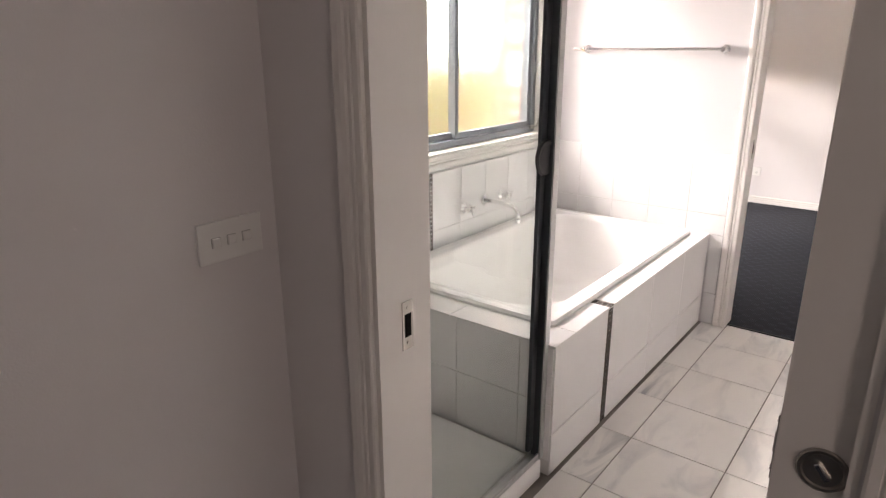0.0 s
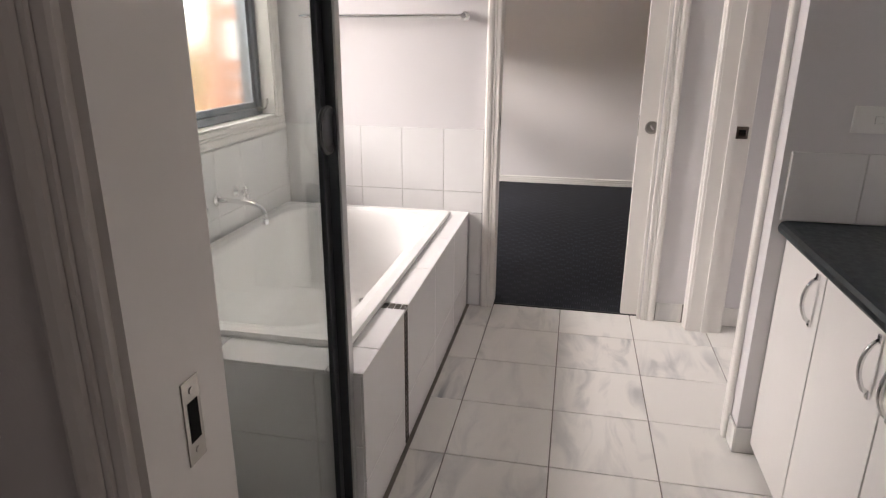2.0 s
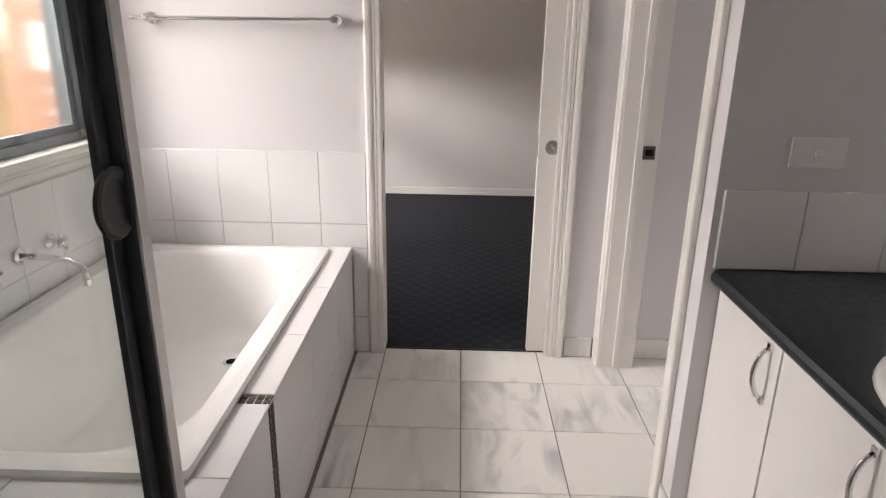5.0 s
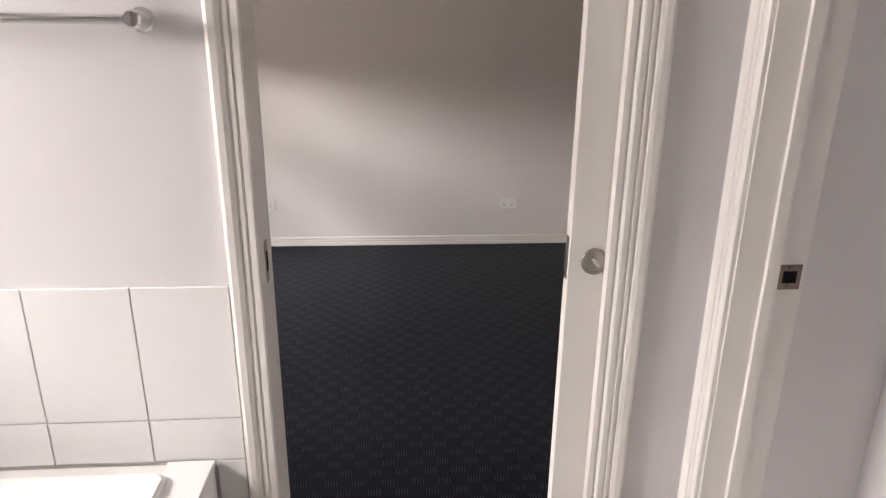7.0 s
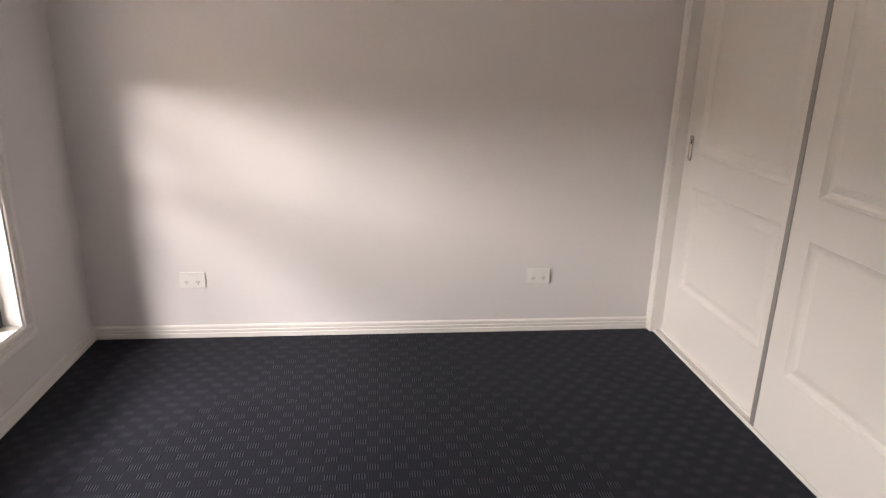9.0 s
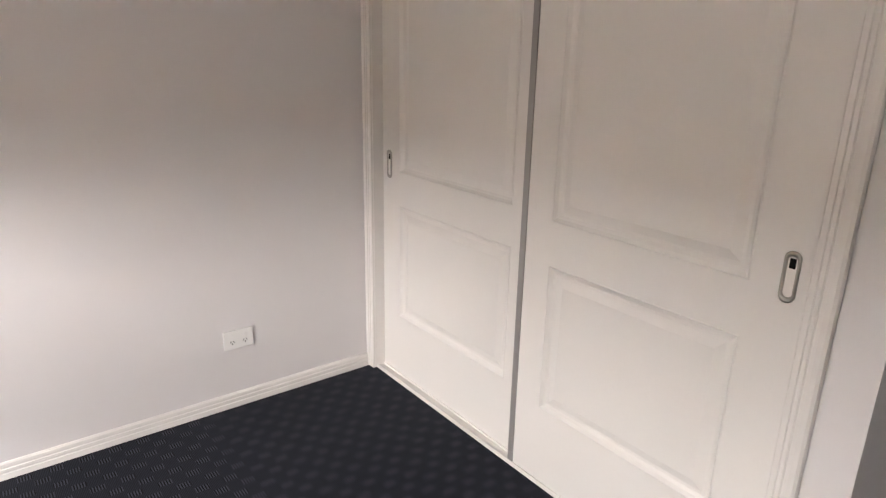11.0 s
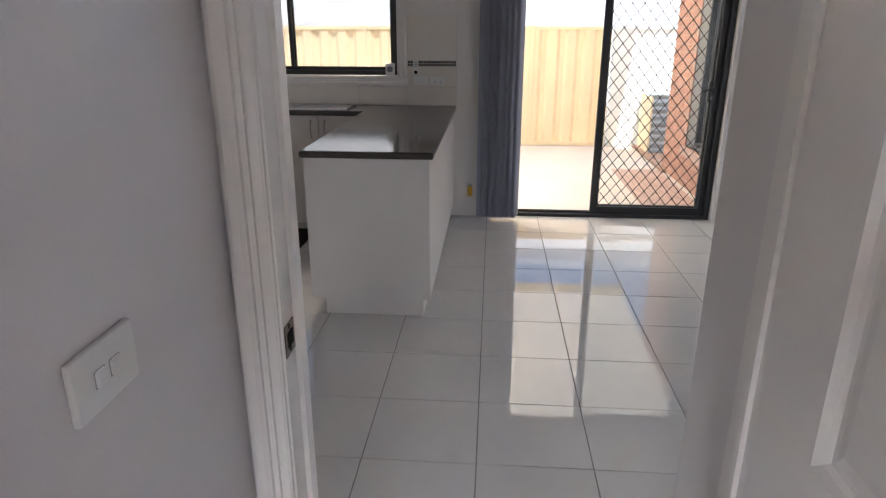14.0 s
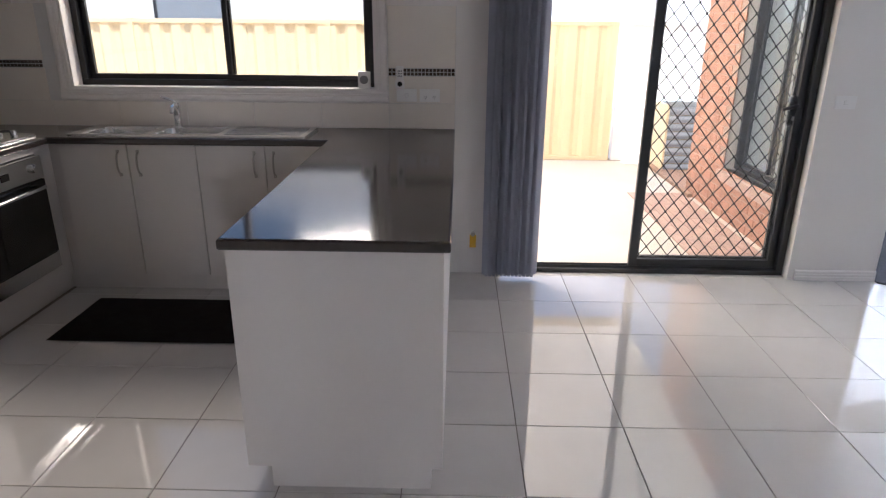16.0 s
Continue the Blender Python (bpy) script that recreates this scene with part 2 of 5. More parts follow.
M_GLASS = glass_mat("clear_glass", (0.97, 0.99, 0.98), 0.035)
M_SHOWER = glass_mat("green_tinted_glass", (0.915, 0.945, 0.93), 0.05)
M_SCREENED = glass_mat("window_behind_insect_screen", (0.70, 0.70, 0.69), 0.035)
M_FROST = frosted_mat("frosted_glass")
M_LAMINATE = mat("white_laminate", (0.70, 0.67, 0.64), 0.42, var=0.02, scale=1.5, bump=0.01)
M_VANITY = mat("white_vanity_door", (0.82, 0.79, 0.77), 0.36, var=0.02, scale=1.5, bump=0.01)
M_TOP = mat("dark_brown_laminate_top", (0.034, 0.028, 0.027), 0.1, spec=0.75, var=0.15, scale=40, grain=400, bump=0.01)
M_TOPV = mat("dark_green_laminate_top", (0.006, 0.012, 0.016), 0.38, var=0.03, scale=60, grain=500, bump=0.0)
M_BLIND = mat("grey_blind_fabric", (0.40, 0.42, 0.49), 0.85, var=0.08, scale=8, grain=300, bump=0.2)
M_ROLLERCLOTH = sheet_mat("grey_roller_cloth", (0.84, 0.83, 0.82), 0.7)
M_ROLLER = mat("grey_roller_fabric", (0.23, 0.23, 0.24), 0.9, var=0.06, scale=8, grain=300, bump=0.2)
M_SHEER = mat("pale_blind_fabric", (0.75, 0.76, 0.78), 0.85, var=0.04, bump=0.1)
M_MAT = mat("dark_brown_mat", (0.016, 0.011, 0.010), 0.95, var=0.3, scale=20, grain=300, bump=0.5)
M_OVENGLASS = mat("black_oven_glass", (0.012, 0.011, 0.011), 0.06, var=0.05, bump=0.0)
M_YELLOW = mat("yellow_tag", (0.75, 0.45, 0.03), 0.5, var=0.1)
M_FENCE = mat("cream_steel_sheet", (0.84, 0.70, 0.45), 0.5, var=0.06, scale=2, grain=30, bump=0.02)
M_GALV = mat("galvanised_sheet", (0.36, 0.41, 0.46), 0.5, metal=0.3, var=0.1, bump=0.02)
M_CONCRETE = mat("pale_concrete", (0.70, 0.62, 0.54), 0.9, var=0.12, scale=1.5, grain=90, bump=0.2)
M_PAVER = mat("red_brick_paver", (0.56, 0.39, 0.32), 0.85, var=0.22, scale=9, grain=90, bump=0.3, shift=True)
M_BRICK = brick_mat("red_brick", (0.50, 0.27, 0.19))
M_MORTAR = mat("mortar", (0.44, 0.31, 0.24), 0.95, var=0.12, grain=150, bump=0.4)
M_RENDERW = mat("pale_rendered_wall", (0.88, 0.88, 0.86), 0.85, var=0.05, bump=0.2)
M_ROOFM = mat("grey_roof_sheet", (0.32, 0.34, 0.36), 0.5, var=0.08, bump=0.1)
M_MULCH = mat("red_brown_mulch", (0.44, 0.28, 0.20), 0.95, var=0.45, scale=25, grain=90, bump=0.8)
M_LEAF = mat("green_leaf", (0.10, 0.16, 0.04), 0.5, var=0.35, scale=8, grain=30, bump=0.0)
M_BARK = mat("brown_bark", (0.16, 0.11, 0.08), 0.9, var=0.3, scale=20, grain=120, bump=0.5)
M_GREYMARK = mat("grey_outline", (0.42, 0.41, 0.40), 0.6, bump=0.0)
M_SOIL = mat("dry_ground", (0.30, 0.24, 0.17), 0.95, var=0.3, scale=2, grain=40, bump=0.5)


# ---- building helpers ----
def part(name, bm, material, parent=None, label=""):
    """Links a bmesh as one mesh object, under a thing or a part."""
    me = bpy.data.meshes.new(name)
    bmesh.ops.recalc_face_normals(bm, faces=bm.faces)
    bm.to_mesh(me)
    bm.free()
    me.materials.append(material)
    ob = new(name, me)
    if parent:
        ob.parent = parent
    if label:
        ob["label"] = label
    return ob


def thing(name, at, label, category, group="", rz=0):
    ob = new(name)
    ob.empty_display_size = 0.05
    ob.matrix_world = pose(*at, 0, 0, rz)
    return tagged(ob, label, category, group)


def box(bm, x0, x1, y0, y1, z0, z1, bevel=0.0, seg=2):
    x0, x1, y0, y1, z0, z1 = min(x0, x1), max(x0, x1), min(y0, y1), max(y0, y1), min(z0, z1), max(z0, z1)
    v = [bm.verts.new((x, y, z)) for x in (x0, x1) for y in (y0, y1) for z in (z0, z1)]
    f = [bm.faces.new([v[i] for i in q]) for q in ((0, 1, 3, 2), (4, 6, 7, 5), (0, 4, 5, 1), (2, 3, 7, 6), (0, 2, 6, 4), (1, 5, 7, 3))]
    if bevel:
        bm.normal_update()
        bmesh.ops.bevel(bm, geom=list({e for q in f for e in q.edges}), offset=bevel, segments=seg, profile=0.6, affect="EDGES")
    return bm


def boxes(*rows, bevel=0.0):
    bm = bmesh.new()
    for r in rows:
        box(bm, *r, bevel=bevel)
    return bm


def cyl(bm, p0, p1, r, r2=None, n=20):
    p0, p1 = Vector(p0), Vector(p1)
    d = p1 - p0
    m = Matrix.Translation((p0 + p1) / 2) @ d.to_track_quat("Z", "Y").to_matrix().to_4x4()
    bmesh.ops.create_cone(bm, cap_ends=True, segments=n, radius1=r, radius2=r if r2 is None else r2, depth=d.length, matrix=m)
    return bm


def tube(bm, pts, r, n=12):
    """A round bar along points, with closed ends."""
    pts = [Vector(p) for p in pts]
    rings = []
    up = Vector((0.13, 0.27, 0.95))
    for i, p in enumerate(pts):
        d = (pts[min(i + 1, len(pts) - 1)] - pts[max(i - 1, 0)]).normalized()
        a = d.cross(up).normalized()
        b = d.cross(a)
        rings.append([bm.verts.new(p + r * (math.cos(k * math.tau / n) * a + math.sin(k * math.tau / n) * b)) for k in range(n)])
    for s, t in zip(rings, rings[1:]):
        for k in range(n):
            bm.faces.new((s[k], s[(k + 1) % n], t[(k + 1) % n], t[k]))
    bm.faces.new(rings[0])
    bm.faces.new(rings[-1][::-1])
    return bm


def lathe(bm, profile, center, axis="z", n=28):
    """A turned shape from (radius, height) pairs."""
    turn = {"z": Matrix.Identity(4), "x": pose(0, 0, 0, 0, 90, 0), "y": pose(0, 0, 0, -90, 0, 0)}[axis]
    m = Matrix.Translation(center) @ turn
    rings = [[bm.verts.new(m @ Vector((r * math.cos(k * math.tau / n), r * math.sin(k * math.tau / n), h))) for k in range(n)] for r, h in profile]
    for s, t in zip(rings, rings[1:]):
        for k in range(n):
            bm.faces.new((s[k], s[(k + 1) % n], t[(k + 1) % n], t[k]))
    bm.faces.new(rings[0][::-1])
    bm.faces.new(rings[-1])
    return bm


def ring_rr(bm, cx, cy, hx, hy, r, z, n=7):
    """The points of a rounded rectangle."""
    out = []
    for sx, sy, a0 in ((1, 1, 0), (-1, 1, 90), (-1, -1, 180), (1, -1, 270)):
        for k in range(n):
            a = radians(a0 + 90 * k / (n - 1))
            out.append(bm.verts.new((cx + sx * (hx - r) + r * math.cos(a), cy + sy * (hy - r) + r * math.sin(a), z)))
    return out


def loft(bm, rings, cap_last=True, cap_first=False):
    for s, t in zip(rings, rings[1:]):
        for k in range(len(s)):
            bm.faces.new((s[k], s[(k + 1) % len(s)], t[(k + 1) % len(s)], t[k]))
    if cap_last:
        bm.faces.new(rings[-1])
    if cap_first:
        bm.faces.new(rings[0][::-1])
    for f in bm.faces:
        f.smooth = True
    return bm


def extrude(bm, profile, m, length):
    """A moulding: a closed outline in local x, y drawn out along local z."""
    a = [bm.verts.new(m @ Vector((x, y, 0))) for x, y in profile]
    b = [bm.verts.new(m @ Vector((x, y, length))) for x, y in profile]
    for k in range(len(a)):
        bm.faces.new((a[k], a[(k + 1) % len(a)], b[(k + 1) % len(b)], b[k]))
    bm.faces.new(a[::-1])
    bm.faces.new(b)
    return bm


def frame_m(origin, ax, ay):
    ax, ay = Vector(ax), Vector(ay)
    az = ax.cross(ay)
    m = Matrix.Identity(4)
    for i in range(3):
        m[i][0], m[i][1], m[i][2], m[i][3] = ax[i], ay[i], az[i], origin[i]
    return m


# outline across an architrave: from the opening outwards, height off the wall
ARCH = [(0, 0), (0, 0.010), (0.004, 0.013), (0.016, 0.013), (0.018, 0.010), (0.0205, 0.010), (0.0225, 0.014), (0.029, 0.014), (0.031, 0.011), (0.0335, 0.011),
        (0.036, 0.016), (0.045, 0.019), (0.058, 0.0195), (0.065, 0.016), (0.067, 0.010), (0.067, 0)]
# outline of a skirting board: height, then thickness
SKIRT = [(0, 0), (0, 0.012), (0.022, 0.012), (0.025, 0.009), (0.028, 0.009), (0.031, 0.012), (0.041, 0.012), (0.044, 0.009), (0.047, 0.009),
         (0.050, 0.012), (0.060, 0.011), (0.066, 0.005), (0.066, 0)]


def architrave(name, origin, out, off, top=2.1, material=None):
    """An upright moulding at the edge of an opening; out: away from the opening, off: away from the wall."""
    bm = bmesh.new()
    m = frame_m(origin, out, off)
    if m[2][2] < 0:
        m = m @ Matrix.Translation((0, 0, -top))
    extrude(bm, ARCH, m, top)
    return tagged(part(name, bm, material or M_TRIM), "white gloss moulded door architrave", "architrave", kind="structure")


def arch_head(name, origin, along, off, length):
    bm = bmesh.new()
    up = Vector((0, 0, 1))
    m = frame_m(origin, up, off)
    d = Vector(along)
    if (m.to_3x3() @ Vector((0, 0, 1))).dot(d) < 0:
        m = Matrix.Translation(d * length) @ m
    extrude(bm, ARCH, m, length)
    return tagged(part(name, bm, M_TRIM), "white gloss moulded architrave over a door", "architrave", kind="structure")


def skirting(name, origin, along, off, length):
    bm = bmesh.new()
    m = frame_m(origin, (0, 0, 1), off)
    d = Vector(along)
    if (m.to_3x3() @ Vector((0, 0, 1))).dot(d) < 0:
        m = Matrix.Translation(d * length) @ m
    extrude(bm, SKIRT, m, length)
    return tagged(part(name, bm, M_TRIM), "white grooved timber skirting board", "skirting", kind="structure")


def structure(name, bm, material, label, category):
    return tagged(part(name, bm, material), label, category, kind="structure")


def panel_slab(w, h, t, panels):
    """A door leaf from x 0 to w and z 0 to h, its moulded face at y 0 and its back at y t. panels: x0, x1, z0, z1."""
    bm = bmesh.new()
    xs = sorted({0, w, *[p[0] for p in panels], *[p[1] for p in panels]})
    zs = sorted({0, h, *[p[2] for p in panels], *[p[3] for p in panels]})

    def quad(pts):
        bm.faces.new([bm.verts.new(p) for p in pts])

    for x0, x1 in zip(xs, xs[1:]):
        for z0, z1 in zip(zs, zs[1:]):
            if not any(p[0] <= x0 and x1 <= p[1] and p[2] <= z0 and z1 <= p[3] for p in panels):
                quad([(x0, 0, z0), (x1, 0, z0), (x1, 0, z1), (x0, 0, z1)])
    for x0, x1, z0, z1 in panels:
        rings = []
        for inset, depth in ((0, 0), (0.004, -0.002), (0.014, 0.008), (0.024, 0.013), (0.034, 0.013), (0.062, 0.004)):
            rings.append([bm.verts.new(p) for p in ((x0 + inset, depth, z0 + inset), (x1 - inset, depth, z0 + inset), (x1 - inset, depth, z1 - inset), (x0 + inset, depth, z1 - inset))])
        for s, q in zip(rings, rings[1:]):
            for k in range(4):
                bm.faces.new((s[k], s[(k + 1) % 4], q[(k + 1) % 4], q[k]))
        bm.faces.new(rings[-1])
    quad([(0, t, 0), (0, t, h), (w, t, h), (w, t, 0)])
    quad([(0, 0, 0), (0, 0, h), (0, t, h), (0, t, 0)])
    quad([(w, 0, 0), (w, t, 0), (w, t, h), (w, 0, h)])
    quad([(0, 0, 0), (0, t, 0), (w, t, 0), (w, 0, 0)])
    quad([(0, 0, h), (w, 0, h), (w, t, h), (0, t, h)])
    bmesh.ops.remove_doubles(bm, verts=bm.verts, dist=1e-5)
    return bm


def tile_mesh(name, w, d, t, material, edge=0.0012):
    """A thin tile, centred, its face towards +z at z 0."""
    e, hx, hy = edge, w / 2, d / 2
    v = [(-hx + e, -hy + e, 0), (hx - e, -hy + e, 0), (hx - e, hy - e, 0), (-hx + e, hy - e, 0),
         (-hx, -hy, -e), (hx, -hy, -e), (hx, hy, -e), (-hx, hy, -e), (-hx, -hy, -t), (hx, -hy, -t), (hx, hy, -t), (-hx, hy, -t)]
    f = [(0, 1, 2, 3)]
    for a in (0, 4):
        for k in range(4):
            f.append((a + 4 + k, a + 4 + (k + 1) % 4, a + (k + 1) % 4, a + k))
    me = bpy.data.meshes.new(name)
    me.from_pydata(v, [], f)
    me.materials.append(material)
    return me


TILES = {}


def mosaic(parent, name, label, origin, ax, ay, nx, ny, step=0.0214, material=None):
    """A strip of small glass squares, each with its own edges: a strip part that holds the squares."""
    m = frame_m(origin, ax, ay)
    bm = box(bmesh.new(), 0, nx * step, 0, ny * step, -0.002, 0.0005)
    bm.transform(m)
    strip = part(name, bm, M_GROUTW, parent, label)
    strip.matrix_parent_inverse = parent.matrix_world.inverted()
    me = tile_mesh("mosaic_tile", step - 0.004, step - 0.004, 0.004, M_MOSAIC, 0.0008)
    for i in range(nx):
        for j in range(ny):
            ob = new("mosaic_tile", me)
            ob.parent = strip
            ob.matrix_basis = m @ Matrix.Translation(((i + 0.5) * step, (j + 0.5) * step, 0.004))
    return strip



def tiles(parent, name, origin, ax, ay, cuts_x, cuts_y, gap, t, material, skip=None, lift=0.004):
    """Lays tiles between the cut lines on a plane: origin, the plane's two directions."""
    base = frame_m(origin, ax, ay)
    inv = parent.matrix_world.inverted()
    for x0, x1 in zip(cuts_x, cuts_x[1:]):
        for y0, y1 in zip(cuts_y, cuts_y[1:]):
            if skip and skip((x0 + x1) / 2, (y0 + y1) / 2):
                continue
            w, d = round(x1 - x0 - gap, 4), round(y1 - y0 - gap, 4)
            if w < 0.008 or d < 0.008:
                continue
            key = (name, w, d, material.name)
            if key not in TILES:
                TILES[key] = tile_mesh(name, w, d, t, material)
            ob = new(name, TILES[key])
            ob.parent = parent
            tilt = Matrix.Rotation(random.uniform(-0.0012, 0.0012), 4, "X") @ Matrix.Rotation(random.uniform(-0.0012, 0.0012), 4, "Y")
            ob.matrix_world = base @ Matrix.Translation(((x0 + x1) / 2, (y0 + y1) / 2, lift + random.uniform(-0.0003, 0.0003))) @ tilt


def cuts(a, b, start, step):
    """Joint lines from a to b with whole tiles counted from start."""
    out = [a]
    k = math.ceil((a - start) / step + 0.03)
    while start + k * step < b - 0.01:
        out.append(start + k * step)
        k += 1
    return out + [b]


# ---- floors, ceilings, walls ----
H = 2.45
floor_bath = structure("floor_bathroom", boxes((-1.13, 1.5, -2.67, 0.04, -0.1, -0.004)), M_GROUTB, "marbled white tiled bathroom floor with grey grout", "floor")
floor_bed = structure("floor_bedroom", boxes((-1.15, 2.4, 0.04, 3.24, -0.1, 0.004)), M_CARPET, "dark navy patterned loop carpet in the bedroom", "carpet")
structure("floor_hall", boxes((-0.36, 2.4, -6.3, -2.67, -0.1, 0.004)), M_CARPETL, "grey loop carpet in the hall", "carpet")
floor_kitchen = structure("floor_kitchen", boxes((2.4, 6.66, -5.6, 4.0, -0.1, -0.004)), M_GROUTK, "polished pale porcelain tiled kitchen floor", "floor")
bm = bmesh.new()
lower = [bm.verts.new((x, y, -0.02)) for x, y in ((6.52, -1.6), (8.6, -1.6), (8.6, -5.6), (2.6, -5.6))]
upper = [bm.verts.new((v.co.x, v.co.y, 0.008)) for v in lower]
bm.faces.new(upper)
bm.faces.new(lower[::-1])
for i in range(4):
    bm.faces.new((lower[i], lower[(i + 1) % 4], upper[(i + 1) % 4], upper[i]))
structure("floor_living", bm, M_CARPETL, "grey carpet of the living area beside the tiles", "carpet")
# Unseen slab; its outer edges are extended as eaves to block the sun.
structure("ceiling", boxes((-2.0, 7.0, -6.6, 4.5, H, H + 0.12), (7.0, 9.5, -6.6, -1.3, H, H + 0.12)), M_CEIL, "flat white painted ceiling with added sun-blocking overhangs", "ceiling")

BX, BX1 = -1.13, 1.46  # bathroom side walls
structure("wall_bathroom_west", boxes((-1.38, BX, -2.67, -1.4, 0, H), (-1.38, BX, -0.1, 0.1, 0, H), (-1.38, BX, -1.4, -0.1, 0, 0.985), (-1.38, BX, -1.4, -0.1, 2.1, H)),
          M_WALLB, "white painted bathroom wall with a window opening", "wall")
structure("wall_bathroom_bedroom", boxes((BX, -0.012, 0, 0.1, 0, H), (-0.012, 0.76, 0, 0.1, 2.06, H), (0.76, 2.4, 0, 0.025, 0, H), (0.76, 2.4, 0.073, 0.1, 0, H), (1.62, 2.4, 0.025, 0.073, 0, H)),
          M_WALLB, "white painted wall with a cavity door opening", "wall")
structure("wall_bathroom_entry", boxes((BX, -0.068, -2.67, -2.51, 0, H), (-0.068, 0.76, -2.67, -2.51, 2.06, H), (0.76, 1.5, -2.67, -2.662, 0, H), (0.76, 1.5, -2.612, -2.51, 0, H), (1.5, 2.36, -2.67, -2.51, 0, H)),
          M_WALL, "pale painted wall with the bathroom door opening", "wall")
structure("wall_bathroom_east", boxes((BX1, BX1 + 0.1, -2.51, 0, 0, H)), M_WALLB, "white painted bathroom wall behind the vanity", "wall")
structure("wall_toilet", boxes((0.985, 1.125, -0.085, 0, 0, H), (0.985, 1.125, -1.1, -0.965, 0, H), (0.985, 1.125, -0.965, -0.085, 2.06, H), (1.125, BX1, -1.1, -1.0, 0, H)),
          M_WALLB, "white painted partition with an open toilet doorway", "wall")
structure("wall_hall_west", boxes((-0.46, -0.36, -6.3, -2.67, 0, H)), M_WALL, "pale painted hall wall", "wall")
structure("wall_hall_south", boxes((-0.46, 2.46, -6.4, -6.3, 0, H)), M_WALL, "pale painted hall wall", "wall")

structure("wall_bedroom_west", boxes((-1.4, -1.15, 0.1, 0.72, 0, H), (-1.4, -1.15, 2.66, 3.34, 0, H), (-1.4, -1.15, 0.72, 2.66, 0, 0.325), (-1.4, -1.15, 0.72, 2.66, 2.1, H)),
          M_WALL, "pale painted bedroom wall with a window opening", "wall")
structure("wall_bedroom_north", boxes((-1.15, 2.4, 3.24, 3.34, 0, H)), M_WALL, "pale grey painted bedroom wall", "wall")
structure("wall_wardrobe_front", boxes((1.745, 1.845, 1.176, 1.345, 0, H), (1.745, 1.845, 3.2, 3.24, 0, H), (1.745, 1.845, 1.345, 3.2, 2.1, H), (1.845, 2.34, 1.176, 1.276, 0, H)),
          M_WALL, "pale painted wall framing the wardrobe", "wall")
# The gap at y -4.95 to -3.65 is unseen, added to light the hall.
structure("wall_kitchen_west", boxes((2.34, 2.46, 1.11, 4.0, 0, H), (2.34, 2.46, -2.51, 0.27, 0, H), (2.34, 2.46, 0.27, 1.11, 2.06, H), (2.36, 2.46, -3.65, -2.51, 0, H), (2.36, 2.46, -6.3, -4.95, 0, H), (2.36, 2.46, -4.95, -3.65, 2.05, H)), M_WALL, "pale painted wall with the kitchen door opening", "wall")
structure("wall_linen_cupboard", boxes((2.462, 3.0, -2.51, 0.175, 0, H)), M_WALL, "pale painted wall block beside the bedroom doorway", "wall")
skirting("skirting_8", (2.462, 0.175, 0.0), (1, 0, 0), (0, 1, 0), 0.55)
skirting("skirting_9", (3.0, -2.51, 0.0), (0, 1, 0), (1, 0, 0), 2.685)
KX = 6.6
structure("wall_kitchen_east", boxes((KX, KX + 0.25, 3.3, 4.0, 0, H), (KX, KX + 0.25, 0.78, 1.5, 0, H), (KX, KX + 0.25, 1.5, 3.3, 0, 1.13), (KX, KX + 0.25, 1.5, 3.3, 2.1, H),
                                      (KX, KX + 0.25, -1.06, 0.78, 2.1, H), (KX - 0.04, KX + 0.25, -1.6, -1.06, 0, H)), M_WALLK, "cream painted kitchen wall with window and sliding door openings", "wall")
structure("wall_kitchen_north", boxes((2.46, KX, 3.9, 4.0, 0, H)), M_WALLK, "cream painted kitchen wall", "wall")
structure("wall_living_north", boxes((6.85, 7.3, -1.6, -1.32, 0, H), (8.38, 9.2, -1.6, -1.32, 0, H), (7.3, 8.38, -1.6, -1.32, 0, 0.31), (7.3, 8.38, -1.6, -1.32, 2.1, H)), M_WALLK, "cream painted living wall with a window opening", "wall")
structure("wall_living_east", boxes((8.6, 8.85, -2.2, -1.6, 0, H), (8.6, 8.85, -5.6, -4.6, 0, H), (8.6, 8.85, -4.6, -2.2, 0, 0.33), (8.6, 8.85, -4.6, -2.2, 2.1, H)), M_WALLK, "cream painted living wall with a wide window", "wall")
structure("wall_living_south", boxes((2.46, 8.85, -5.7, -5.6, 0, H)), M_WALLK, "cream painted living wall", "wall")


# ---- door linings and mouldings ----
def lining(name, rows):
    return structure(name, boxes(*rows), M_TRIM, "white gloss door lining", "door frame")


lining("door_lining_bedroom", ((-0.012, 0.0, -0.002, 0.102, 0, 2.06), (0.748, 0.76, -0.002, 0.026, 0, 2.06), (0.748, 0.76, 0.072, 0.102, 0, 2.06), (0.0, 0.748, -0.002, 0.102, 2.048, 2.06)))
architrave("architrave_1", (0, -0.002, 0), (-1, 0, 0), (0, -1, 0))
architrave("architrave_2", (0.765, -0.002, 0), (1, 0, 0), (0, -1, 0))
architrave("architrave_3", (0, 0.102, 0), (-1, 0, 0), (0, 1, 0))
architrave("architrave_4", (0.765, 0.102, 0), (1, 0, 0), (0, 1, 0))
arch_head("architrave_5", (-0.067, -0.002, 2.1), (1, 0, 0), (0, -1, 0), 0.9)
lining("door_lining_bathroom", ((-0.068, -0.056, -2.672, -2.508, 0, 2.06), (0.748, 0.76, -2.672, -2.660, 0, 2.06), (0.748, 0.76, -2.612, -2.508, 0, 2.06), (-0.056, 0.748, -2.672, -2.508, 2.048, 2.06)))
architrave("architrave_6", (-0.068, -2.672, 0), (-1, 0, 0), (0, -1, 0))
architrave("architrave_7", (0.765, -2.672, 0), (1, 0, 0), (0, -1, 0))
